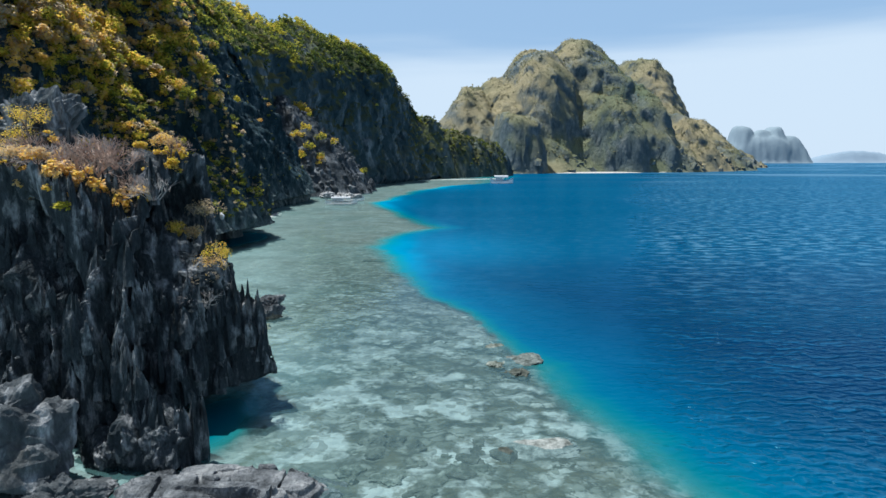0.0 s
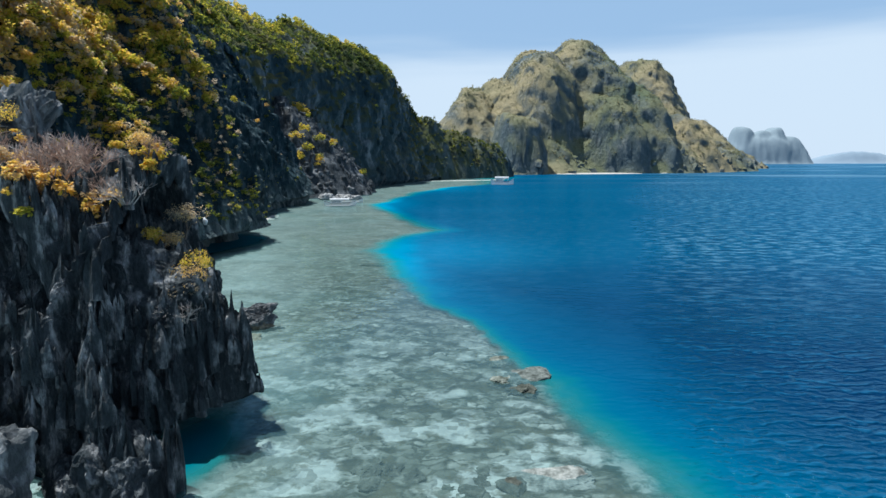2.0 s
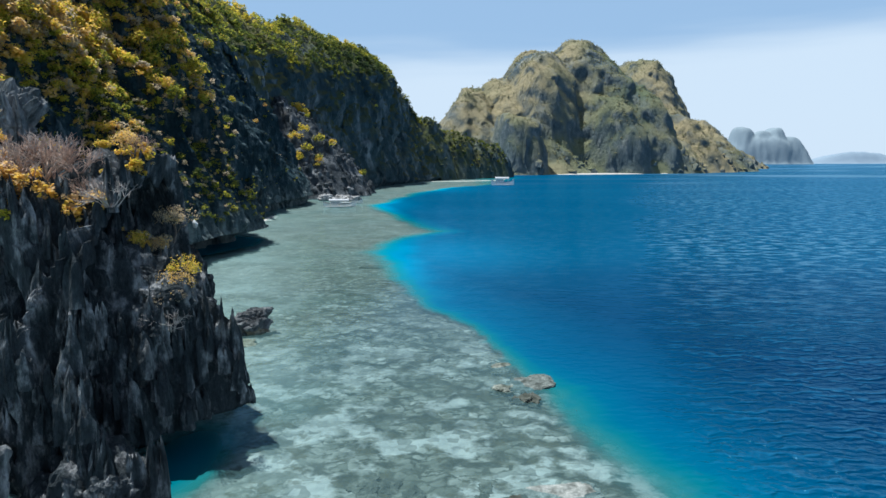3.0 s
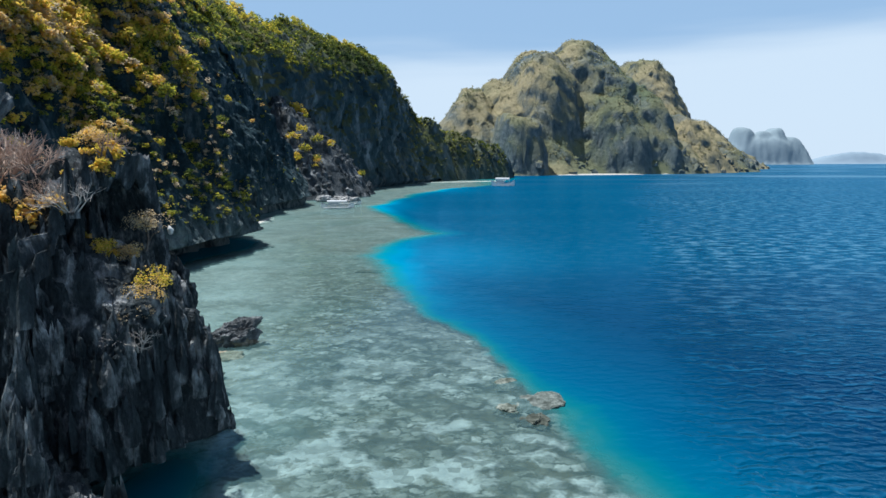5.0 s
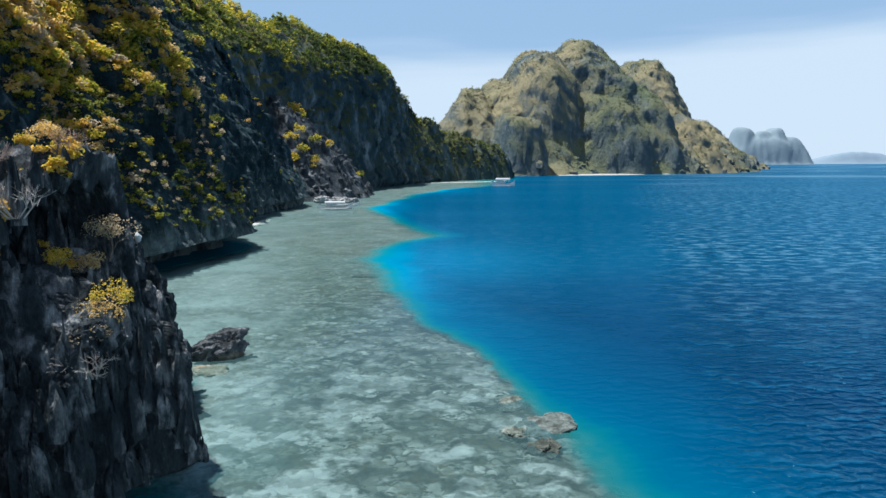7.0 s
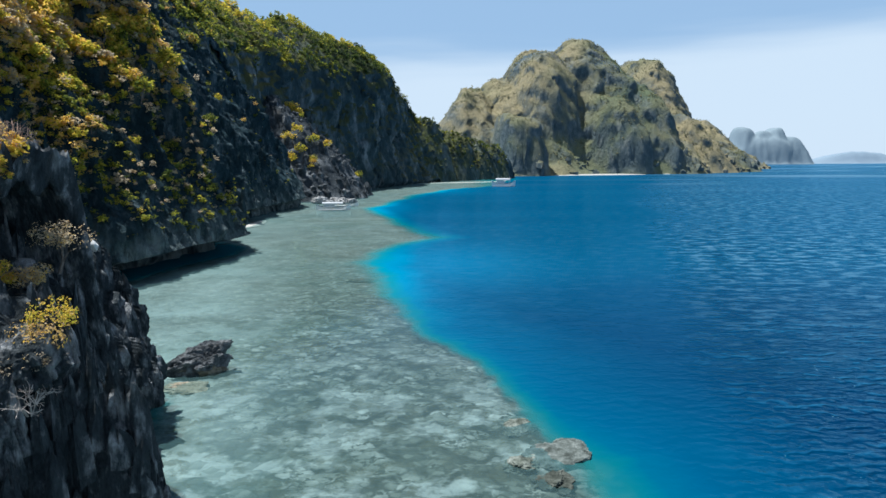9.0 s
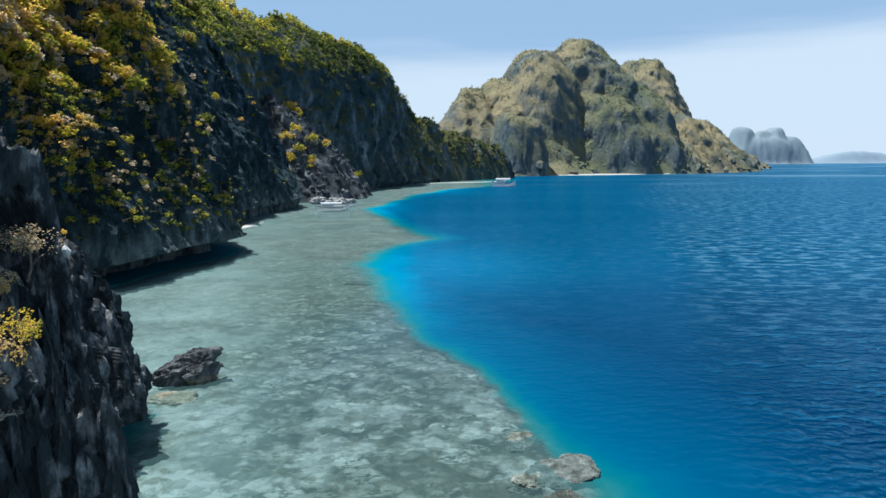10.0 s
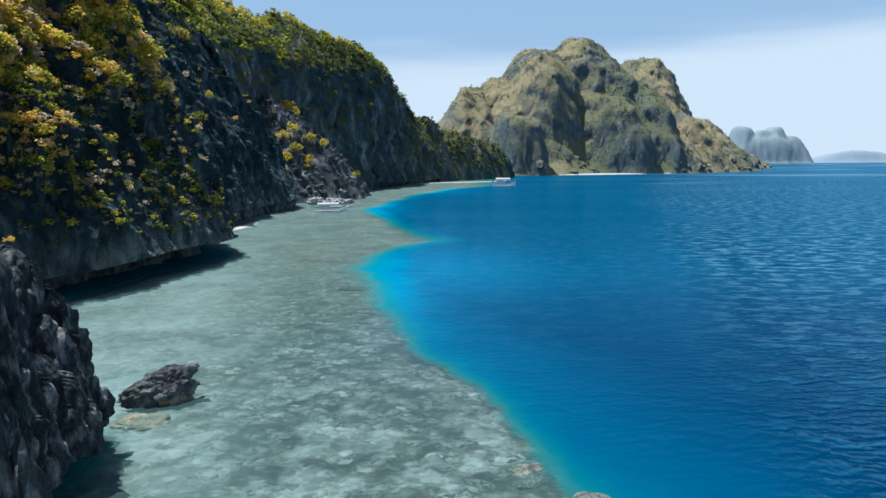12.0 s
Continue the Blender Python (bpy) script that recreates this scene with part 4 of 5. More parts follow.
def build_rocks():
    islet = thing("islet_rock", "jagged grey limestone slab tilted up out of the shallow reef water", "rock", at=(-22.6, 79.6, -0.9))
    tilted = part("slab", bm_mesh("slab", boulder(12, (6.4, 3.8, 2.9), 0.42, 5, 0.5), ROCK_SHELF), islet)
    tilted.matrix_local = pose(0, 0, 0.1, 0, -17, 24)
    foot = part("foot", bm_mesh("foot", boulder(13, (4.4, 3.0, 1.9), 0.3, 4), OCHRE), islet, "ochre-stained foot at the waterline")
    foot.matrix_local = pose(-0.3, -0.5, 0, 0, 0, 20)
    put_boulder("low_rock", 14, (4.6, 3.0, 1.2), (-23.0, 75.6, -0.9), 10, OCHRE, "flat ochre rock awash beside the jagged grey slab")
    shelf = thing("rock_shelf", "flat pale limestone shelf with dark cracks at the water's edge", "rock", at=(-13.4, 36.0, -0.6))
    for k, (x, y, z, lx, ly, h, turn) in enumerate(((0.0, 0.0, 0.0, 14.5, 6.0, 1.15, -4), (-2.6, -0.9, 0.35, 8.5, 4.2, 1.15, 3), (2.8, 0.4, 0.25, 7.5, 3.2, 1.05, -8), (0.4, -2.0, 0.5, 9.0, 3.0, 1.2, 1))):
        ob = part("slab", strata_slab(lx, ly, h, 211 + k), shelf)
        ob.matrix_local = pose(x, y, z, 0, 0, turn)
    butt = thing("pale_buttress", "sunlit pale limestone buttress at the foot of the dark cliff", "rock", at=(-26.0, 37.0, -1.5))
    for k, (x, y, z, size, turn) in enumerate(((0, 0, 0, (7.5, 6.0, 7.0), 25), (-3.6, -0.4, 0, (5.0, 5.0, 5.2), 70), (2.6, -1.2, 0, (4.6, 3.6, 3.4), -10), (4.7, -0.6, 0, (4.2, 3.2, 2.4), 35), (-0.6, 0.8, 3.6, (4.2, 3.4, 4.2), 50))):
        ob = part("block", bm_mesh("block", boulder(23 + k, size, 0.34, 4), ROCK_SPIRE), butt)
        ob.matrix_local = pose(x, y, z, 0, 0, turn)
    base = thing("dark_buttress", "dark fluted limestone buttress standing before the crag", "rock", at=(-18.9, 40.2, -1.5))
    for k, (x, y, size, turn) in enumerate(((-1.4, 0.6, (4.6, 4.0, 6.0), 20), (1.0, -0.1, (3.8, 3.2, 4.4), 65), (-3.4, -0.2, (4.4, 3.4, 4.2), 110))):
        ob = part("block", bm_mesh("block", boulder(33 + k, size, 0.4, 4), ROCK_NEAR), base)
        ob.matrix_local = pose(x, y, 0, 0, 0, turn)
    rng = np.random.default_rng(34)
    for k in range(26):
        v, f = fin_arrays(rng, rng.uniform(0.7, 1.3), rng.uniform(0.6, 1.0), rng.uniform(3.4, 5.0), 10, 11)
        ob = part("spire", mesh_from("spire", v, f, ROCK_NEAR), base)
        a = rng.uniform(math.pi, 2.15 * math.pi)
        ob.location = (0.1 + 2.3 * math.cos(a), 0.4 + 1.5 * math.sin(a), rng.uniform(0.6, 2.6) - 0.3 * math.cos(a))
        ob.rotation_euler = (rng.uniform(-0.06, 0.06), rng.uniform(-0.06, 0.06), rng.uniform(0, 3))
    # a shoulder of the crag face, on which shrubs grow
    for k, (x, y, z, size, turn) in enumerate(((-19.1, 48.5, 8.6, (3.8, 4.0, 3.6), 20), (-19.3, 47.6, 5.6, (3.6, 3.6, 5.0), 75), (-19.4, 49.6, 6.6, (3.4, 3.4, 4.6), 130))):
        ob = part("shoulder", bm_mesh("shoulder", boulder(36 + k, size, 0.55, 4), ROCK_NEAR), LAND["pinnacle_cliff"])
        ob.matrix_local = pose(x, y, z, 0, 0, turn)
    for k in range(16):
        v, f = fin_arrays(rng, rng.uniform(0.6, 1.1), rng.uniform(0.5, 0.9), rng.uniform(2.4, 4.2), 10, 11)
        ob = part("spire", mesh_from("spire", v, f, ROCK_NEAR), LAND["pinnacle_cliff"])
        a = rng.uniform(-0.75, 0.75) * math.pi
        ob.location = (-19.2 + 1.5 * math.cos(a), 48.4 + 1.6 * math.sin(a), rng.uniform(6.4, 9.4))
        ob.rotation_euler = (rng.uniform(-0.06, 0.06), rng.uniform(-0.06, 0.06), rng.uniform(0, 3))
    put_boulder("grey_block", 27, (8.0, 5.0, 4.6), (-33.5, 37.2, -1.5), -15, ROCK_NEAR, "grey limestone block at the foot of the dark cliff", rough=0.32, cuts=4)
    put_boulder("white_stone", 31, (0.5, 0.45, 0.7), (-19.75, 56.4, 14.7), 0, SHELL_WHITE, "small bright white stone on the dark crag", cuts=2)
    put_boulder("coral_rock", 41, (5.8, 4.2, 1.8), (8.3, 61.8, -1.35), -12, CORAL_PALE, "grey-brown coral rock standing just awash at the reef edge", "coral", "reef edge corals", rough=0.32)
    put_boulder("coral_rock", 46, (3.2, 2.6, 1.0), (5.4, 60.2, -0.95), 30, CORAL_TAN, "grey-brown coral rock under the clear water", "coral", "reef edge corals", rough=0.5)
    put_boulder("coral_rock", 47, (3.4, 3.0, 1.2), (7.0, 58.0, -0.9), 80, CORAL_DARK, "dark coral head under the clear water", "coral", "reef edge corals", rough=0.5)
    put_boulder("coral_rock", 42, (5.8, 4.4, 1.1), (6.9, 42.5, -1.06), 15, SHELL_GREY, "broad pale coral mound under the clear water", "coral", "reef edge corals")
    put_boulder("coral_rock", 43, (4.0, 2.8, 1.0), (5.6, 66.5, -0.85), 40, CORAL_TAN, "small tan coral rock under the clear water", "coral", "reef edge corals")
    put_boulder("coral_rock", 44, (2.8, 2.2, 0.9), (4.4, 41.6, -0.8), 70, CORAL_DARK, "dark coral head under the clear water", "coral", "reef edge corals")
    put_boulder("dark_reef_patch", 45, (7.0, 3.5, 0.8), (-14.6, 127.5, -0.75), 10, CORAL_DARK, "dark coral patch at the reef edge", "coral", "reef edge corals")
    rng = np.random.default_rng(62)
    for k in range(22):
        s = rng.uniform(0.9, 2.3)
        put_boulder("coral_mound", 120 + k, (s * rng.uniform(1.0, 1.6), s, 0.75), (rng.uniform(-9, 4), rng.uniform(36.5, 45.5), -0.86), rng.uniform(0, 180), (CORAL_DARK, CORAL_MID, CORAL_TAN)[k % 3],
                    ("dark brown coral mound under the clear water", "brown coral mound under the clear water", "pale tan coral mound under the clear water")[k % 3], "coral", "coral mounds on the reef flat", rough=0.55, cuts=3)
    rng = np.random.default_rng(61)
    crag = thing("grey_spire", "weathered pale grey limestone spire above the shrubs", "rock", at=(-38.6, 61.5, 18.4))
    part("body", bm_mesh("body", boulder(51, (8.4, 5.6, 6.6), 0.8, 5), ROCK_CREST), crag)
    for k in range(12):
        v, f = fin_arrays(rng, rng.uniform(0.8, 1.6), rng.uniform(0.6, 1.0), rng.uniform(2.0, 3.6), 10, 11)
        ob = part("spire", mesh_from("spire", v, f, ROCK_CREST), crag)
        ob.location = (rng.uniform(-3.2, 3.2), rng.uniform(-2.4, 0.6), rng.uniform(3.0, 5.0))
        ob.rotation_euler = (rng.uniform(-0.15, 0.15), rng.uniform(-0.15, 0.15), rng.uniform(0, 3))
    for k in range(9):
        s = rng.uniform(2.6, 4.8)
        put_boulder("fallen_boulder", 70 + k, (s * 1.8, s, s * 0.8), (-62 + k * 2.0 + rng.uniform(-1, 1), 337 + rng.uniform(-2, 3) + k * 1.2, -0.6), rng.uniform(0, 180), ROCK_PALE,
                    "pale angular boulder fallen onto the beach below the ridge", "boulder", "boulders on the cove beach", rough=0.45, cuts=3)


CORAL_PALE = coral_material("pale_coral_rock", (0.05, 0.06, 0.055), (0.138, 0.162, 0.154), (0.25, 0.28, 0.268))
SHELL_GREY = coral_material("pale_coral", (0.08, 0.09, 0.082), (0.25, 0.275, 0.262), (0.40, 0.42, 0.40))
OCHRE = coral_material("ochre_rock", (0.13, 0.115, 0.085), (0.30, 0.265, 0.20), (0.44, 0.41, 0.34))
SHELL_WHITE = coral_material("white_stone", (0.6, 0.6, 0.6), (0.72, 0.72, 0.71), (0.82, 0.82, 0.81))
build_rocks()


def sand_material():
    m = Nodes("coral_sand")
    n = m.noise(m.coords(), 0.35, 5, 0.6)
    m.bump(m.noise(m.coords(), 3.0, 3), 0.4, 0.05)
    return m.done(m.ramp(n, [(0.3, (0.36, 0.36, 0.33)), (0.7, (0.52, 0.51, 0.47))]), 0.95, 0.1)


SAND = sand_material()


def beach(ctrl, height, label, seed):
    """A strip of sand along a short line: rows of x, y, width."""
    c = spline(ctrl, 60)
    t = np.gradient(c[:, :2], axis=0)
    t /= np.linalg.norm(t, axis=1, keepdims=True)
    v = np.linspace(-1, 1, 15)[None, :]
    off = v * c[:, 2:3] * 0.5
    end = np.sin(np.linspace(0, math.pi, 60))[:, None] ** 0.5
    x = c[:, :1] + t[:, 1:] * off * end
    y = c[:, 1:2] - t[:, :1] * off * end
    z = height * (1 - v ** 2) * end - 0.3 + 0.15 * fbm(np.stack([x * 0.2, y * 0.2, 0 * x], -1), 3, seed)
    ob = new("beach", mesh_from("beach", np.stack([x, y, z], -1).reshape(-1, 3), grid_faces(60, 15, True), SAND, None, True))
    return tagged(ob, label, "beach", kind="structure")


beach([(-28, 636, 6), (-4, 650, 8), (30, 664, 8), (58, 688, 6), (74, 740, 5)], 0.7, "pale sand strip at the foot of the headland", 1)
beach([(160, 975, 14), (210, 985, 18), (262, 1000, 18), (320, 1020, 10)], 2.2, "white sand beach below the mountain", 2)
beach([(352, 1040, 10), (390, 1062, 18), (425, 1090, 12)], 2.0, "small white beach between the crags", 3)
beach([(440, 1200, 12), (520, 1270, 18), (620, 1400, 16), (700, 1560, 10)], 1.6, "narrow pale shore along the mountain", 4)
beach([(-70, 372, 10), (-60, 392, 14), (-48, 408, 10)], 1.2, "small pale cove beach below the ridge", 5)


beach([(-67, 203, 4), (-63, 222, 6), (-63, 245, 5)], 0.5, "narrow pale beach at the foot of the cliff", 6)


# ---- plants ----
def leaf_cloud(rng, n, size, leaf, lumps=7):
    """n leaf cards in uneven clumps inside an ellipsoid of the given size, standing on the origin."""
    c = rng.standard_normal((lumps, 3))
    c /= np.linalg.norm(c, axis=1, keepdims=True)
    c *= rng.uniform(0.25, 0.72, (lumps, 1))
    c[:, 2] = np.abs(c[:, 2]) * 0.9 - 0.1
    rad = rng.uniform(0.2, 0.42, lumps)
    k = rng.integers(0, lumps, n)
    d = rng.standard_normal((n, 3))
    d /= np.linalg.norm(d, axis=1, keepdims=True)
    p = c[k] + d * (rad[k] * rng.uniform(0.55, 1.15, n))[:, None]
    p = p * np.array(size) * 0.5
    p[:, 2] += size[2] * 0.42
    nrm = 0.6 * d + 0.7 * rng.standard_normal((n, 3)) + np.array([0, 0, 1.0])
    nrm /= np.linalg.norm(nrm, axis=1, keepdims=True)
    a = np.cross(nrm, rng.standard_normal((n, 3)))
    a /= np.linalg.norm(a, axis=1, keepdims=True) + 1e-9
    b = np.cross(nrm, a)
    s = leaf * rng.uniform(0.6, 1.35, (n, 1))
    w = 0.62
    V = np.stack([p - a * s * 0.55, p + b * s * w * 0.5 + nrm * s * 0.1, p + a * s * 0.55, p - b * s * w * 0.5 + nrm * s * 0.1], 1).reshape(-1, 3)
    return V, np.arange(4 * n).reshape(-1, 4)


def limb(bm, a, b, ra, rb, sides=5):
    a, b = Vector(a), Vector(b)
    q = (b - a).to_track_quat('Z', 'Y').to_matrix()
    rings = []
    for p, r in ((a, ra), (b, rb)):
        rings.append([bm.verts.new(p + q @ Vector((math.cos(t) * r, math.sin(t) * r, 0))) for t in (2 * math.pi * k / sides for k in range(sides))])
    for k in range(sides):
        bm.faces.new((rings[0][k], rings[0][(k + 1) % sides], rings[1][(k + 1) % sides], rings[1][k]))


def wood_mesh(rng, height, spread, r, limbs=6):
    """A short crooked trunk with limbs that reach into the crown."""
    bm = bmesh.new()
    p, rad = Vector((0, 0, -0.4 * height)), r
    for k in range(3):
        q = p + Vector((rng.uniform(-0.12, 0.12) * height, rng.uniform(-0.12, 0.12) * height, 0.35 * height))
        limb(bm, p, q, rad, rad * 0.78)
        p, rad = q, rad * 0.78
        for _ in range(limbs // 3):
            t = rng.uniform(0, 6.28)
            e = p + Vector((math.cos(t) * spread * rng.uniform(0.4, 0.8), math.sin(t) * spread * rng.uniform(0.4, 0.8), height * rng.uniform(0.15, 0.5)))
            m = p.lerp(e, 0.5) + Vector((rng.uniform(-0.1, 0.1), rng.uniform(-0.1, 0.1), 0.1)) * height
            limb(bm, p, m, rad * 0.6, rad * 0.42, 4)
            limb(bm, m, e, rad * 0.42, rad * 0.12, 4)
    return bm_mesh("trunk", bm, BARK)


def plant(name, rng, size, leaves, leaf, tint, label, category="shrub", group=""):
    ob = thing(name, label, category, group)
    part("trunk", wood_mesh(rng, size[2] * 0.6, size[0] * 0.5, 0.035 * size[2]), ob)
    V, F = leaf_cloud(rng, leaves, size, leaf, 8)
    t = tint + 0.10 * np.repeat(rng.standard_normal(leaves), 4)
    part("crown", mesh_from("crown", V, F, LEAF, {"tint": t}), ob)
    return ob


def twig_shrub(rng, size, stems, label, tone):
    """A leafless thicket of fine branching twigs."""
    ob = thing("dry_shrub", label, "shrub", "dry shrubs on the crag")
    bm = bmesh.new()

    def grow(p, d, ln, r, depth):
        q = p + d * ln
        limb(bm, p, q, r, r * 0.7, 3)
        if depth == 0:
            return
        for _ in range(3 if depth > 1 else 2):
            e = (d + Vector(rng.standard_normal(3)) * 0.5 + Vector((0, 0, 0.08))).normalized()
            grow(q, e, ln * rng.uniform(0.6, 0.85), r * 0.62, depth - 1)

    for _ in range(stems):
        t = rng.uniform(0, 6.28)
        d = Vector((math.cos(t) * 0.7, math.sin(t) * 0.7, rng.uniform(0.5, 1.0))).normalized()
        grow(Vector((math.cos(t), math.sin(t), 0)) * size * 0.14 * rng.random() - Vector((0, 0, 0.15)), d, size * 0.26, size * 0.016, 3)
    part("branchwork", bm_mesh("branchwork", bm, tone), ob)
    return ob


def twig_material(name, a, b):
    m = Nodes(name)
    n = m.noise(m.coords(), 1.2, 3)
    return m.done(m.ramp(n, [(0.3, a), (0.7, b)]), 0.9, 0.2)


TWIG_GREY = twig_material("grey_twigs", (0.22, 0.19, 0.18), (0.52, 0.48, 0.45))
TWIG_BROWN = twig_material("brown_twigs", (0.27, 0.18, 0.14), (0.56, 0.42, 0.34))


def surface_at(src, x, y, reach=0.8):
    """The top of a cliff over a place in plan."""
    P = src.P.reshape(-1, 3)
    k = np.hypot(P[:, 0] - x, P[:, 1] - y) < reach
    return float(P[k, 2].max()) if k.any() else 0.0


def cover(owner, src, weight, n, size, leaves, leaf, tint, material, seed, label):
    """Many shrubs on a slope as one mass. tint: a function of the places."""
    rng = np.random.default_rng(seed)
    P, nr = src.pick(n, weight, rng)
    tn = tint(P, rng)
    V, T = [], []
    shapes = [leaf_cloud(rng, leaves, (1, 1, 1), leaf, 7)[0] for _ in range(14)]
    for k in range(n):
        s = rng.uniform(*size)
        v = turned(shapes[k % 14], rng.uniform(0, 6.28)) * np.array([s, s, s * rng.uniform(0.75, 1.15)])
        V.append(v + P[k] + nr[k] * s * 0.12 - np.array([0, 0, 0.12 * s]))
        T.append(np.full(len(v), tn[k]) + 0.06 * np.repeat(rng.standard_normal(len(v) // 4), 4))
    V = np.vstack(V)
    ob = new("shrub_cover", mesh_from("shrub_cover", V, np.arange(len(V)).reshape(-1, 4), material, {"tint": np.concatenate(T)}))
    return tagged(ob, label, "shrubs", kind="stuff")


def build_plants():
    # wooded slope above the undercut cliff
    h, nz, P = SLOPE.h, SLOPE.n[..., 2], SLOPE.P
    patch = 0.5 + 0.5 * fbm(P / np.array([11.0, 11.0, 9.0]), 3, 91)
    bare = smooth(162, 180, P[..., 1]) * (h < 0.9)
    w = smooth(8, 26, P[..., 2]) * (h < 1.7) * smooth(0.38, 0.56, patch) * (0.08 + smooth(0.15, 0.6, nz)) * (1 - 0.97 * bare)
    w = w + 0.9 * np.exp(-((P[..., 1] - 149) / 15) ** 2 - ((P[..., 2] - 48) / 15) ** 2)
    w = w + 0.85 * smooth(26, 38, P[..., 2]) * (h < 1.3) * smooth(0.40, 0.54, patch) * (1 - 0.97 * bare)
    w = w * (1 - 0.85 * smooth(122, 117, P[..., 1]) * smooth(38, 33, P[..., 2]))
    w = w + 1.2 * np.exp(-((P[..., 1] - 110) / 15) ** 2 - ((P[..., 2] - 46) / 11) ** 2)
    w = w + 1.3 * np.exp(-((P[..., 1] - 124) / 4.5) ** 2 - ((P[..., 2] - 20) / 4) ** 2)

    def gold(p, rng):
        g = 0.5 + 0.5 * fbm(p / 9.0, 2, 95)
        t = 0.06 + 0.5 * smooth(0.38, 0.7, g) * smooth(8, 28, p[:, 2]) + 0.08 * rng.standard_normal(len(p)) + 0.14 * smooth(24, 38, p[:, 2]) + 0.3 * np.exp(-((p[:, 1] - 122) / 7) ** 2 - ((p[:, 2] - 20) / 5) ** 2) + 0.3 * np.exp(-((p[:, 1] - 110) / 15) ** 2 - ((p[:, 2] - 46) / 11) ** 2) + 0.26 * np.exp(-((p[:, 1] - 149) / 15) ** 2 - ((p[:, 2] - 48) / 15) ** 2) - 0.16 * smooth(165, 190, p[:, 1]) * smooth(60, 40, p[:, 2])
        t = t + 0.1 * vnoise(p / 3.5, 96) - 0.2 * smooth(126, 142, p[:, 1]) * smooth(36, 24, p[:, 2])
        return np.where(rng.random(len(p)) < 0.12, 0.86, t.clip(0.0, 0.56))

    cover(None, SLOPE, w + 0.008 * (h > 0.12) * (h < 1.6), 1500, (1.4, 4.2), 78, 0.165, gold, LEAF, 11, "yellow-green shrubs clinging to the limestone cliff")
    cover(None, SLOPE, (h > 0.08) * (h < 1.6) * (0.25 + smooth(0.2, 0.5, patch)) * (1 - 0.97 * bare) * (1 - 0.8 * smooth(122, 117, P[..., 1]) * smooth(38, 33, P[..., 2])), 1000, (0.9, 3.4), 52, 0.185, lambda p, r: 0.04 + 0.16 * r.random(len(p)), LEAF, 12, "dark green creepers and shrubs on the limestone cliff")
    dry = smooth(112, 130, P[..., 1]) * smooth(172, 164, P[..., 1]) * smooth(9, 16, P[..., 2]) * smooth(52, 44, P[..., 2]) * (h < 1) * (0.35 + smooth(0.36, 0.5, patch))
    cover(None, SLOPE, dry, 1250, (0.9, 2.6), 50, 0.17, lambda p, r: r.choice((0.92, 0.78, 0.38, 0.18), len(p), p=(0.30, 0.14, 0.2, 0.36)), LEAF, 18, "dry tan and olive shrubs on the steep limestone wall")
    corner = np.exp(-((P[..., 1] - 130) / 21) ** 2 - ((P[..., 2] - 47) / 11) ** 2)
    cover(None, SLOPE, corner * (h < 1.5), 760, (2.2, 5.0), 120, 0.15,
          lambda p, r: np.where(r.random(len(p)) < 0.28, 0.84, 0.40 + 0.5 * vnoise(p / 7.0, 98) + 0.08 * r.standard_normal(len(p))).clip(0.12, 1.0), LEAF, 16, "broad yellow-green and dry tan shrubs high on the cliff")
    cover(None, SLOPE, (h > 0.1) * (h < 1.3) * (0.3 + smooth(0.15, 0.5, nz)) * (1 - 0.8 * bare), 2200, (0.6, 1.7), 32, 0.2,
          lambda p, r: np.where(r.random(len(p)) < 0.16, 0.9, 0.10 + 0.16 * r.random(len(p)) + 0.12 * vnoise(p / 8.0, 97)), LEAF, 14, "small dark green and dry grey shrubs in the clefts of the cliff")
    rng = np.random.default_rng(13)
    kinds = []
    for k, (tint, label) in enumerate(((0.12, "dark green leafy shrub rooted in the cliff"), (0.30, "olive green shrub rooted in the cliff"), (0.45, "yellow-green shrub rooted in the cliff"),
                                       (0.58, "golden yellow shrub rooted in the cliff"), (0.70, "dry golden-brown shrub rooted in the cliff"))):
        kinds.append((tint, plant("cliff_shrub", rng, (4.2, 4.0, 3.8), 330, 0.36, tint, label, "shrub", "shrubs on the undercut cliff")))
    Q, nr = SLOPE.pick(285, w * (h < 1.1) * (0.5 + 1.5 * smooth(14, 34, P[..., 2])), rng)
    tq = gold(Q, rng)
    for k in range(285):
        tint, src = min(kinds, key=lambda e: abs(e[0] - tq[k] + 0.12))
        s = rng.uniform(0.7, 1.3) * (1 + 0.6 * float(smooth(18, 45, Q[k, 2])))
        m = Matrix.Translation(Q[k] - nr[k] * 0.3) @ pose(0, 0, 0, rng.uniform(-12, 12), rng.uniform(-12, 12), rng.uniform(0, 360))
        if k < len(kinds):
            src = kinds[k][1]
            src.matrix_basis = m
        else:
            ob = copy_thing(src, m)
            ob.scale = (s, s, s * rng.uniform(0.8, 1.2))
    # crest of the ridge and its outcrop
    h, nz, P = RIDGE.h, RIDGE.n[..., 2], RIDGE.P
    patch = 0.5 + 0.5 * fbm(P / 22.0, 3, 101)
    w = smooth(0.88, 1.02, h) * (h < 2.1) + 0.04 * (h > 0.2) * (h < 0.9) * smooth(0.55, 0.7, patch)

    def green(p, rng):
        return 0.11 + 0.36 * fbm(p / 25.0, 3, 103) + 0.07 * rng.standard_normal(len(p)) + 0.16 * smooth(90, 125, p[:, 2])

    cover(None, RIDGE, w, 2400, (2.8, 7.4), 32, 0.215, green, LEAF, 15, "dense green woodland on the ridge crest")
    patch = 0.5 + 0.5 * fbm(OUTCROP.P / 14.0, 2, 105)
    w = smooth(6, 14, OUTCROP.h) * smooth(0.5, 0.66, patch)
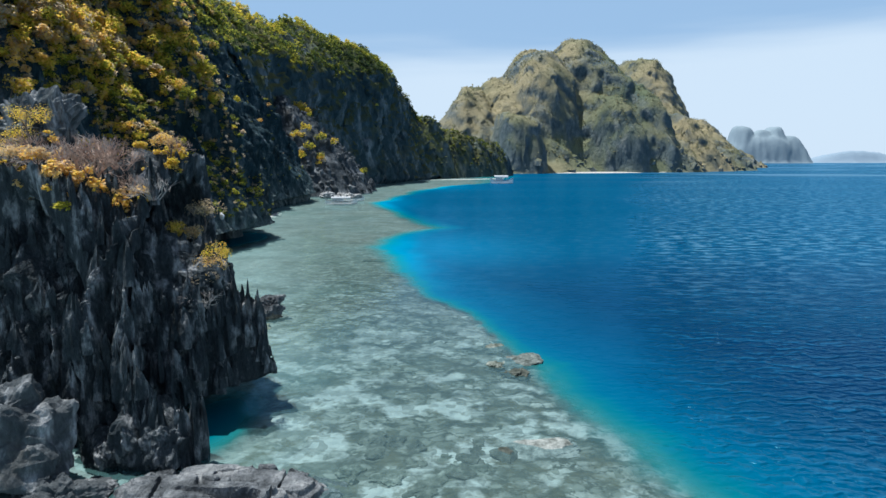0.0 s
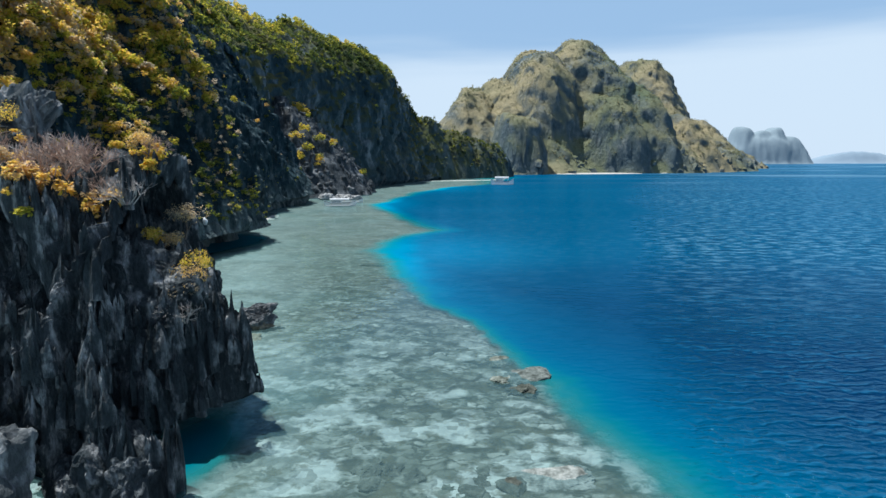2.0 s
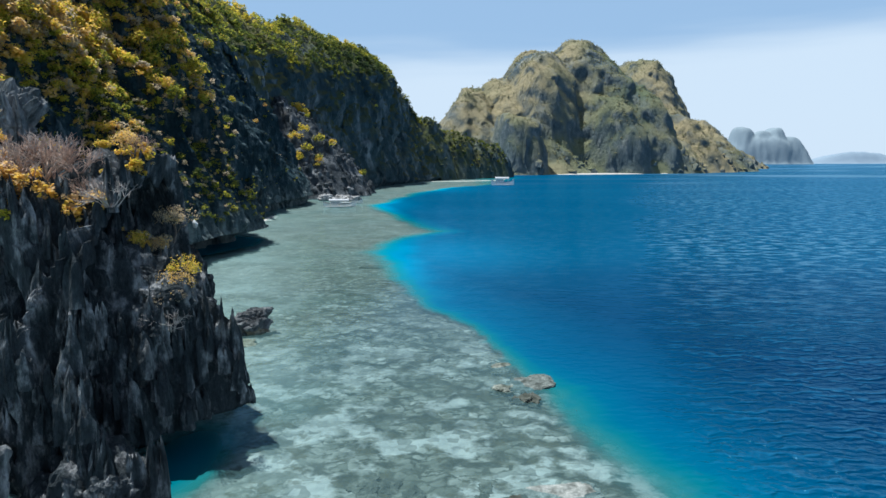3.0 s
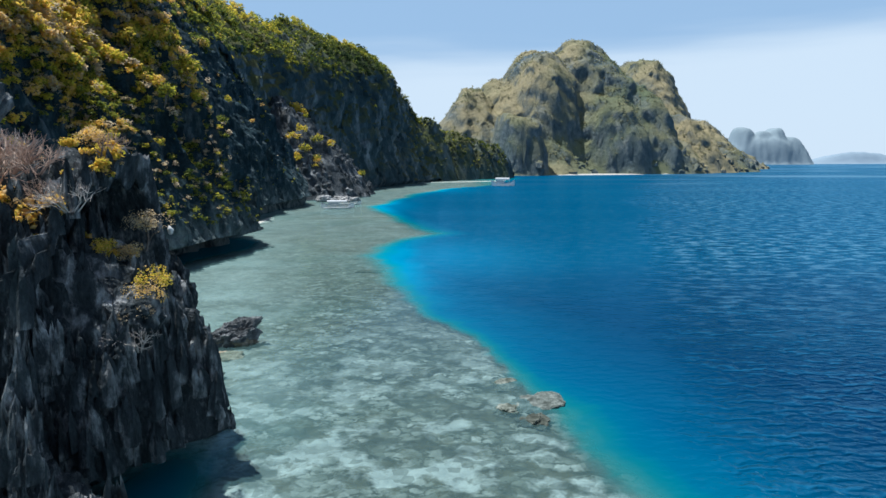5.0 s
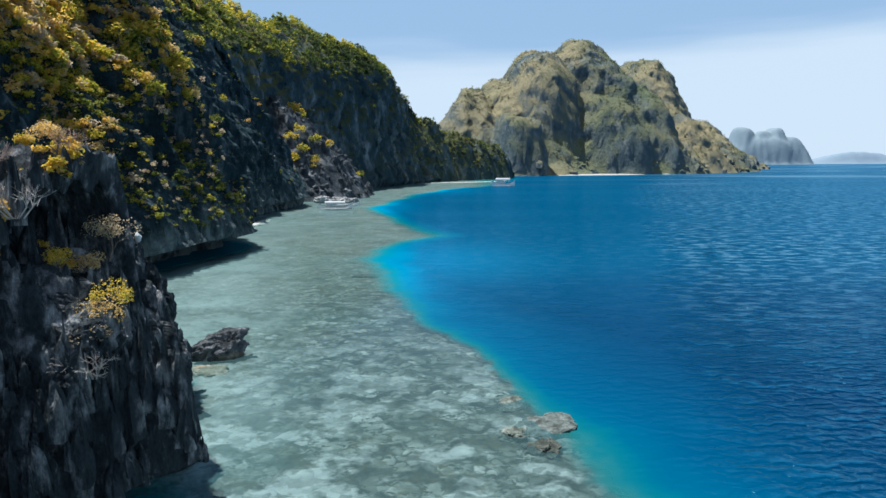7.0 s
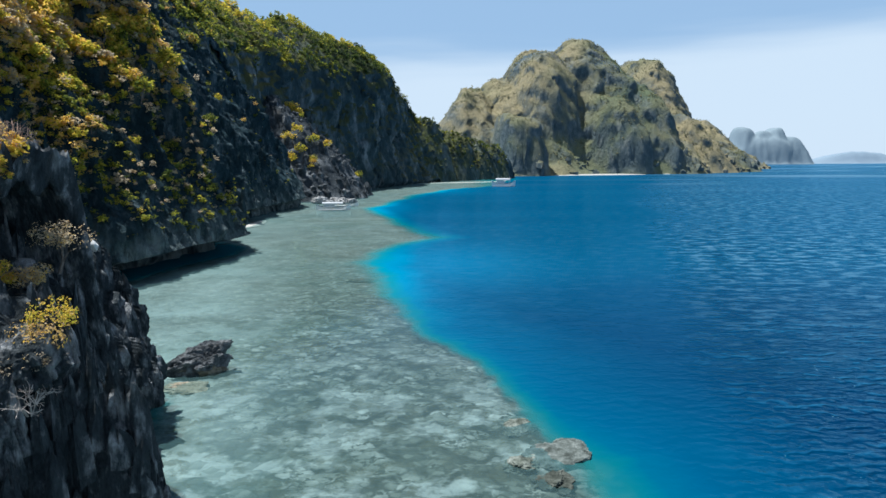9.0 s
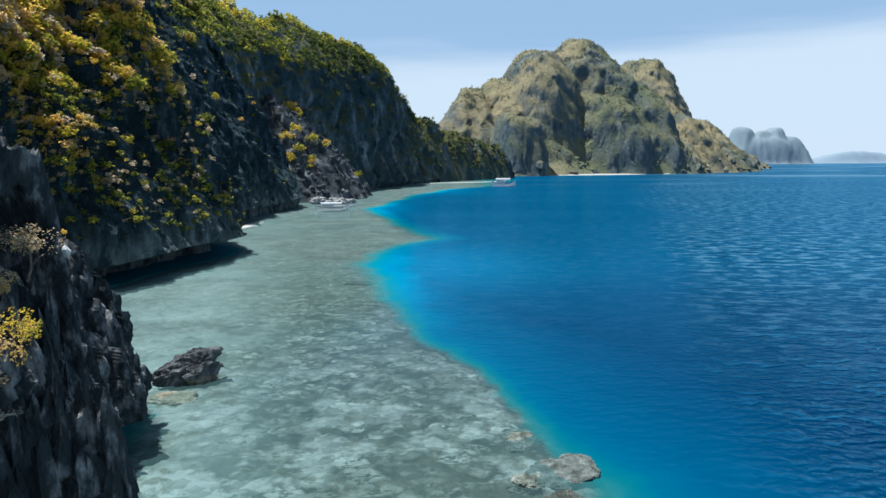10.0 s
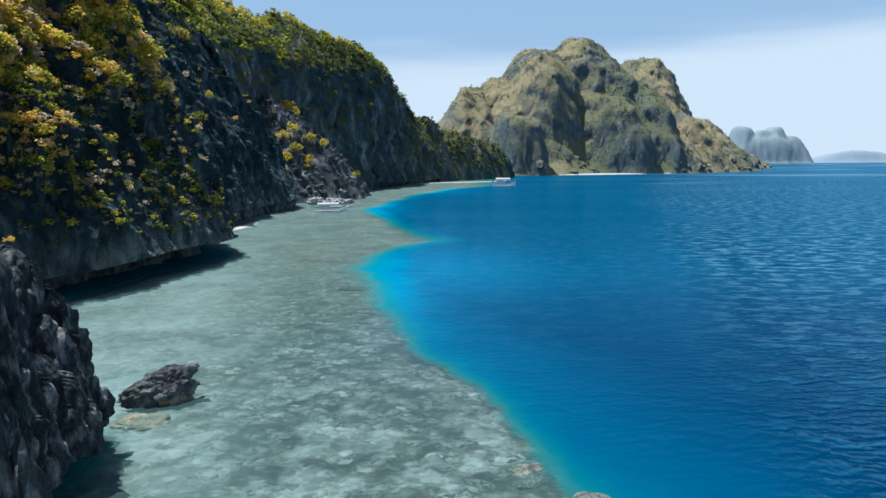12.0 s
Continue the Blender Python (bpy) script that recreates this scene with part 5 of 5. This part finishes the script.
    cover(None, OUTCROP, w, 70, (5.0, 11.0), 160, 0.11, lambda p, r: 0.22 + 0.08 * r.standard_normal(len(p)), LEAF, 17, "bright yellow shrubs on the grey outcrop")
    h, nz, P = HEADLAND.h, HEADLAND.n[..., 2], HEADLAND.P
    w = smooth(8, 22, h) * (0.1 + smooth(0.25, 0.7, nz))
    cover(None, HEADLAND, w, 500, (3.0, 7.0), 60, 0.18, lambda p, r: 0.02 + 0.24 * fbm(p / 20.0, 2, 107) + 0.08 * r.standard_normal(len(p)), LEAF, 19, "olive scrub over the rocky headland")
    h, nz, P = MOUNTAIN.h, MOUNTAIN.n[..., 2], MOUNTAIN.P
    patch = 0.5 + 0.5 * fbm(P / 60.0, 3, 111)
    w = smooth(10, 30, h) * smooth(0.2, 0.45, nz) * (0.4 + smooth(0.35, 0.6, patch))
    cover(None, MOUNTAIN, w, 8500, (1.7, 4.2), 9, 0.48, lambda p, r: 0.34 + 0.34 * fbm(p / 90.0, 3, 113) + 0.06 * r.standard_normal(len(p)), LEAF_FAR_HAZED, 21, "brown-green scrub over the mountain slopes")

    # the dark crag near the camera
    rng = np.random.default_rng(29)
    for x, y, dz, s, tint, label in (
            (-21.6, 51.5, 0, (1.7, 1.6, 1.5), 0.50, "yellow-green shrub on the crag top"),
            (-20.7, 54.5, 2.3, (4.2, 3.6, 3.0), 0.76, "dry straw-coloured shrub on the crag top"),
            (-21.4, 50.6, 0, (2.6, 2.4, 2.2), 0.46, "yellow shrub on the crag top"),
            (-20.9, 52.4, 0, (3.0, 2.8, 2.2), 0.72, "dry straw-coloured shrub on the crag top"),
            (-22.8, 53.4, 0, (3.0, 2.8, 2.4), 0.66, "dry straw-coloured shrub on the crag top"),
            (-23.6, 54.6, 0, (1.8, 1.8, 1.4), 0.44, "yellow-green shrub on the crag top"),
            (-27.0, 57.0, 0, (1.8, 1.8, 1.4), 0.44, "yellow-green shrub on the crag top"),
            (-34.0, 53.0, 0, (4.2, 4.0, 3.6), 0.44, "broad yellow shrub on the crag top"),
            (-38.0, 58.0, 0, (5.0, 4.6, 4.2), 0.46, "broad yellow shrub on the crag top"),
            (-36.0, 50.5, 0, (4.0, 3.6, 3.0), 0.58, "dry golden shrub on the crag top"),
            (-31.2, 46.0, 0, (2.6, 2.4, 2.0), 0.78, "dry straw-coloured shrub on the crag top"),
            (-33.6, 46.2, 0, (3.0, 2.6, 2.2), 0.70, "dry straw-coloured shrub on the crag top"),
            (-29.4, 46.4, 0, (2.0, 2.0, 1.6), 0.76, "dry straw-coloured shrub on the crag top")):
        ob = plant("crag_shrub", rng, s, 950, 0.125, tint, label, "shrub", "shrubs on the crag")
        ob.location = (x, y, surface_at(NEAR, x, y, 0.5) + dz if dz == 0 else 12.2 + dz)
    for x, y, s, stems, tone, label in (
            (-27.0, 49.0, 5.2, 16, TWIG_BROWN, "leafless brown twiggy shrub on the crag"), (-30.5, 49.5, 4.6, 14, TWIG_GREY, "leafless grey twiggy shrub on the crag"),
            (-24.0, 49.0, 2.6, 13, TWIG_BROWN, "leafless brown twiggy shrub on the crag"), (-22.0, 48.2, 3.0, 12, TWIG_GREY, "leafless grey twiggy shrub on the crag"),
            (-34.0, 48.5, 4.4, 12, TWIG_GREY, "leafless grey twiggy shrub on the crag"), (-20.5, 54.2, 2.8, 12, TWIG_GREY, "leafless grey twiggy shrub on the crag"),
            (-28.5, 52.0, 5.0, 15, TWIG_BROWN, "leafless brown twiggy shrub on the crag"), (-32.5, 51.5, 4.4, 13, TWIG_BROWN, "leafless brown twiggy shrub on the crag"),
            (-25.6, 51.0, 3.4, 13, TWIG_BROWN, "leafless brown twiggy shrub on the crag"), (-29.5, 54.5, 4.6, 14, TWIG_GREY, "leafless grey twiggy shrub on the crag"),
            (-22.5, 54.0, 2.4, 11, TWIG_BROWN, "leafless brown twiggy shrub on the crag"), (-37.0, 48.0, 4.0, 12, TWIG_BROWN, "leafless brown twiggy shrub on the crag")):
        ob = twig_shrub(rng, s, stems, label, tone)
        ob.location = (x, y, surface_at(NEAR, x, y, 0.5) - 0.2)
    for y, z, s, tint, label in ((48.4, 12.3, (2.8, 2.8, 2.6), 0.40, "yellow-green shrub hanging on the dark crag face"), (48.0, 11.4, (3.2, 3.0, 3.0), 0.68, "straw-yellow shrub hanging on the dark crag face"),
                                 (47.5, 10.5, (2.6, 2.4, 2.4), 0.80, "small straw-coloured shrub on the dark crag face")):
        ob = plant("crag_shrub", rng, s, 620, 0.125, tint, label, "shrub", "shrubs on the crag")
        ob.location = (-17.5 - 0.25 * (12.3 - z), y, z - 0.6)
    ob = twig_shrub(rng, 2.8, 12, "bare grey twigs among the yellow leaves on the crag face", TWIG_GREY)
    ob.location = (-18.0, 47.2, 9.0)
    cover(None, INLAND, (INLAND.h > 3) * 1.0, 380, (1.2, 3.2), 80, 0.18, lambda p, r: 0.50 + 0.25 * fbm(p / 5.0, 2, 119) + 0.08 * r.standard_normal(len(p)), LEAF, 33, "yellow and straw-coloured shrubs on the hill behind the crag")
    h, P = NEAR.h, NEAR.P
    patch = 0.5 + 0.5 * fbm(P / 3.0, 2, 117)
    w = (h > 0.99) * (h < 1.95) * smooth(0.34, 0.5, patch) * (0.1 + smooth(57, 51, P[..., 1]))
    cover(None, NEAR, w, 170, (0.8, 2.2), 90, 0.17, lambda p, r: 0.58 + 0.25 * fbm(p / 4.0, 2, 119) + 0.08 * r.standard_normal(len(p)), LEAF, 31, "straw-coloured grass and low shrubs on the crag top")


build_plants()


# ---- boats ----
def paint(name, color, rough=0.45):
    m = Nodes(name)
    n = m.noise(m.coords(), 2.5, 4)
    c = m.mix(m.range(n, 0.35, 0.75, 0.0, 0.35), color, tuple(v * 0.7 for v in color))
    return m.done(c, rough, 0.4)


WHITE_PAINT = paint("white_boat_paint", (0.86, 0.87, 0.88))
BLUE_PAINT = paint("dark_boat_paint", (0.05, 0.07, 0.10))
BAMBOO = paint("bamboo_poles", (0.5, 0.45, 0.34), 0.7)
CANVAS = paint("canvas_roof", (0.5, 0.53, 0.56), 0.8)


def outrigger_boat(length, label, at, turn, roof=True):
    """A wooden outrigger boat: narrow hull, roofed deck on posts, two floats on crossbeams."""
    ob = thing("outrigger_boat", label, "boat", "moored outrigger boats")
    L, B = length, length * 0.13
    n, k = 25, 9
    s = np.linspace(-1, 1, n)[:, None]
    a = np.linspace(-1, 1, k)[None, :]
    beam = B * 0.5 * (1 - np.abs(s) ** 2.6) ** 0.8 + 0.03
    sheer = 0.075 * L + 0.07 * L * np.abs(s) ** 3
    x = s * L * 0.5 + 0 * a
    y = a * beam
    z = -0.03 * L + (sheer + 0.03 * L) * np.abs(a) ** 2.2 + 0.03 * L * s ** 4
    hull = mesh_from("hull", np.stack([x, y, z], -1).reshape(-1, 3), grid_faces(n, k, True), WHITE_PAINT, None, True)
    h = part("hull", hull, ob)
    bm = bmesh.new()
    for q in range(n - 1):
        for sg in (-1, 1):
            limb(bm, (x[q, 0], sg * beam[q, 0], sheer[q, 0]), (x[q + 1, 0], sg * beam[q + 1, 0], sheer[q + 1, 0]), 0.09, 0.09, 5)
    part("rail", bm_mesh("rail", bm, BLUE_PAINT), h, "dark blue gunwale rail")

    def box(name, size, place, mat, label=""):
        b = bmesh.new()
        bmesh.ops.create_cube(b, size=1.0)
        bmesh.ops.scale(b, vec=size, verts=b.verts)
        bmesh.ops.bevel(b, geom=b.edges[:], offset=min(size) * 0.2, segments=2, affect='EDGES')
        bmesh.ops.translate(b, vec=place, verts=b.verts)
        return part(name, bm_mesh(name, b, mat), ob, label)

    box("deck", (L * 0.62, B * 0.8, 0.12), (0, 0, 0.065 * L), BAMBOO)
    if roof:
        box("cabin", (L * 0.34, B * 0.95, 0.085 * L), (-L * 0.12, 0, 0.11 * L), WHITE_PAINT, "white cabin with a dark window band")
        box("window_band", (L * 0.3, B * 0.97, 0.022 * L), (-L * 0.12, 0, 0.118 * L), BLUE_PAINT)
        t = np.linspace(0, math.pi, 13)[None, :]
        u = np.linspace(-0.32, 0.28, 9)[:, None]
        arch = np.stack([u * L + 0 * t, np.cos(t) * B * 0.6 + 0 * u, 0.165 * L + np.sin(t) * 0.06 * L + 0 * u], -1)
        part("canopy", mesh_from("canopy", arch.reshape(-1, 3), grid_faces(9, 13), CANVAS, None, True), ob, "white arched canopy")
        for px in (-0.27, -0.1, 0.08, 0.23):
            for sg in (-1, 1):
                b = bmesh.new()
                limb(b, (px * L, sg * B * 0.42, 0.045 * L), (px * L, sg * B * 0.5, 0.172 * L), 0.07, 0.07, 5)
                part("post", bm_mesh("post", b, WHITE_PAINT), ob)
    for sg in (-1, 1):
        b = bmesh.new()
        for q in range(8):
            u0, u1 = -0.42 + q * 0.1, -0.32 + q * 0.1
            limb(b, (u0 * L, sg * L * 0.2, 0.01 * L + 0.05 * L * (u0 > 0.3)), (u1 * L, sg * L * 0.2, 0.01 * L + 0.05 * L * (u1 > 0.3) ), 0.16, 0.16, 6)
        part("float", bm_mesh("float", b, WHITE_PAINT), ob, "white outrigger float")
    for px in (-0.26, 0.0, 0.24):
        b = bmesh.new()
        limb(b, (px * L, -L * 0.2, 0.03 * L), (px * L, 0, 0.07 * L), 0.09, 0.11, 5)
        limb(b, (px * L, 0, 0.07 * L), (px * L, L * 0.2, 0.03 * L), 0.11, 0.09, 5)
        part("crossbeam", bm_mesh("crossbeam", b, BAMBOO), ob)
    b = bmesh.new()
    limb(b, (L * 0.28, 0, 0.05 * L), (L * 0.28, 0, 0.24 * L), 0.08, 0.05, 6)
    part("mast", bm_mesh("mast", b, WHITE_PAINT), ob)
    ob.matrix_basis = pose(*at, 0, 0, turn)
    return ob


BIG = outrigger_boat(19.5, "white roofed outrigger boat moored off the reef", (50.5, 548, 0.3), -8)
BIG.scale = (1, 1, 1.5)
outrigger_boat(14.5, "white roofed outrigger boat lying in the shallow cove", (-46.5, 290, 0.2), 8)
outrigger_boat(12.0, "white open outrigger boat lying near the boulders", (-45.0, 315, 0.2), -10, False)
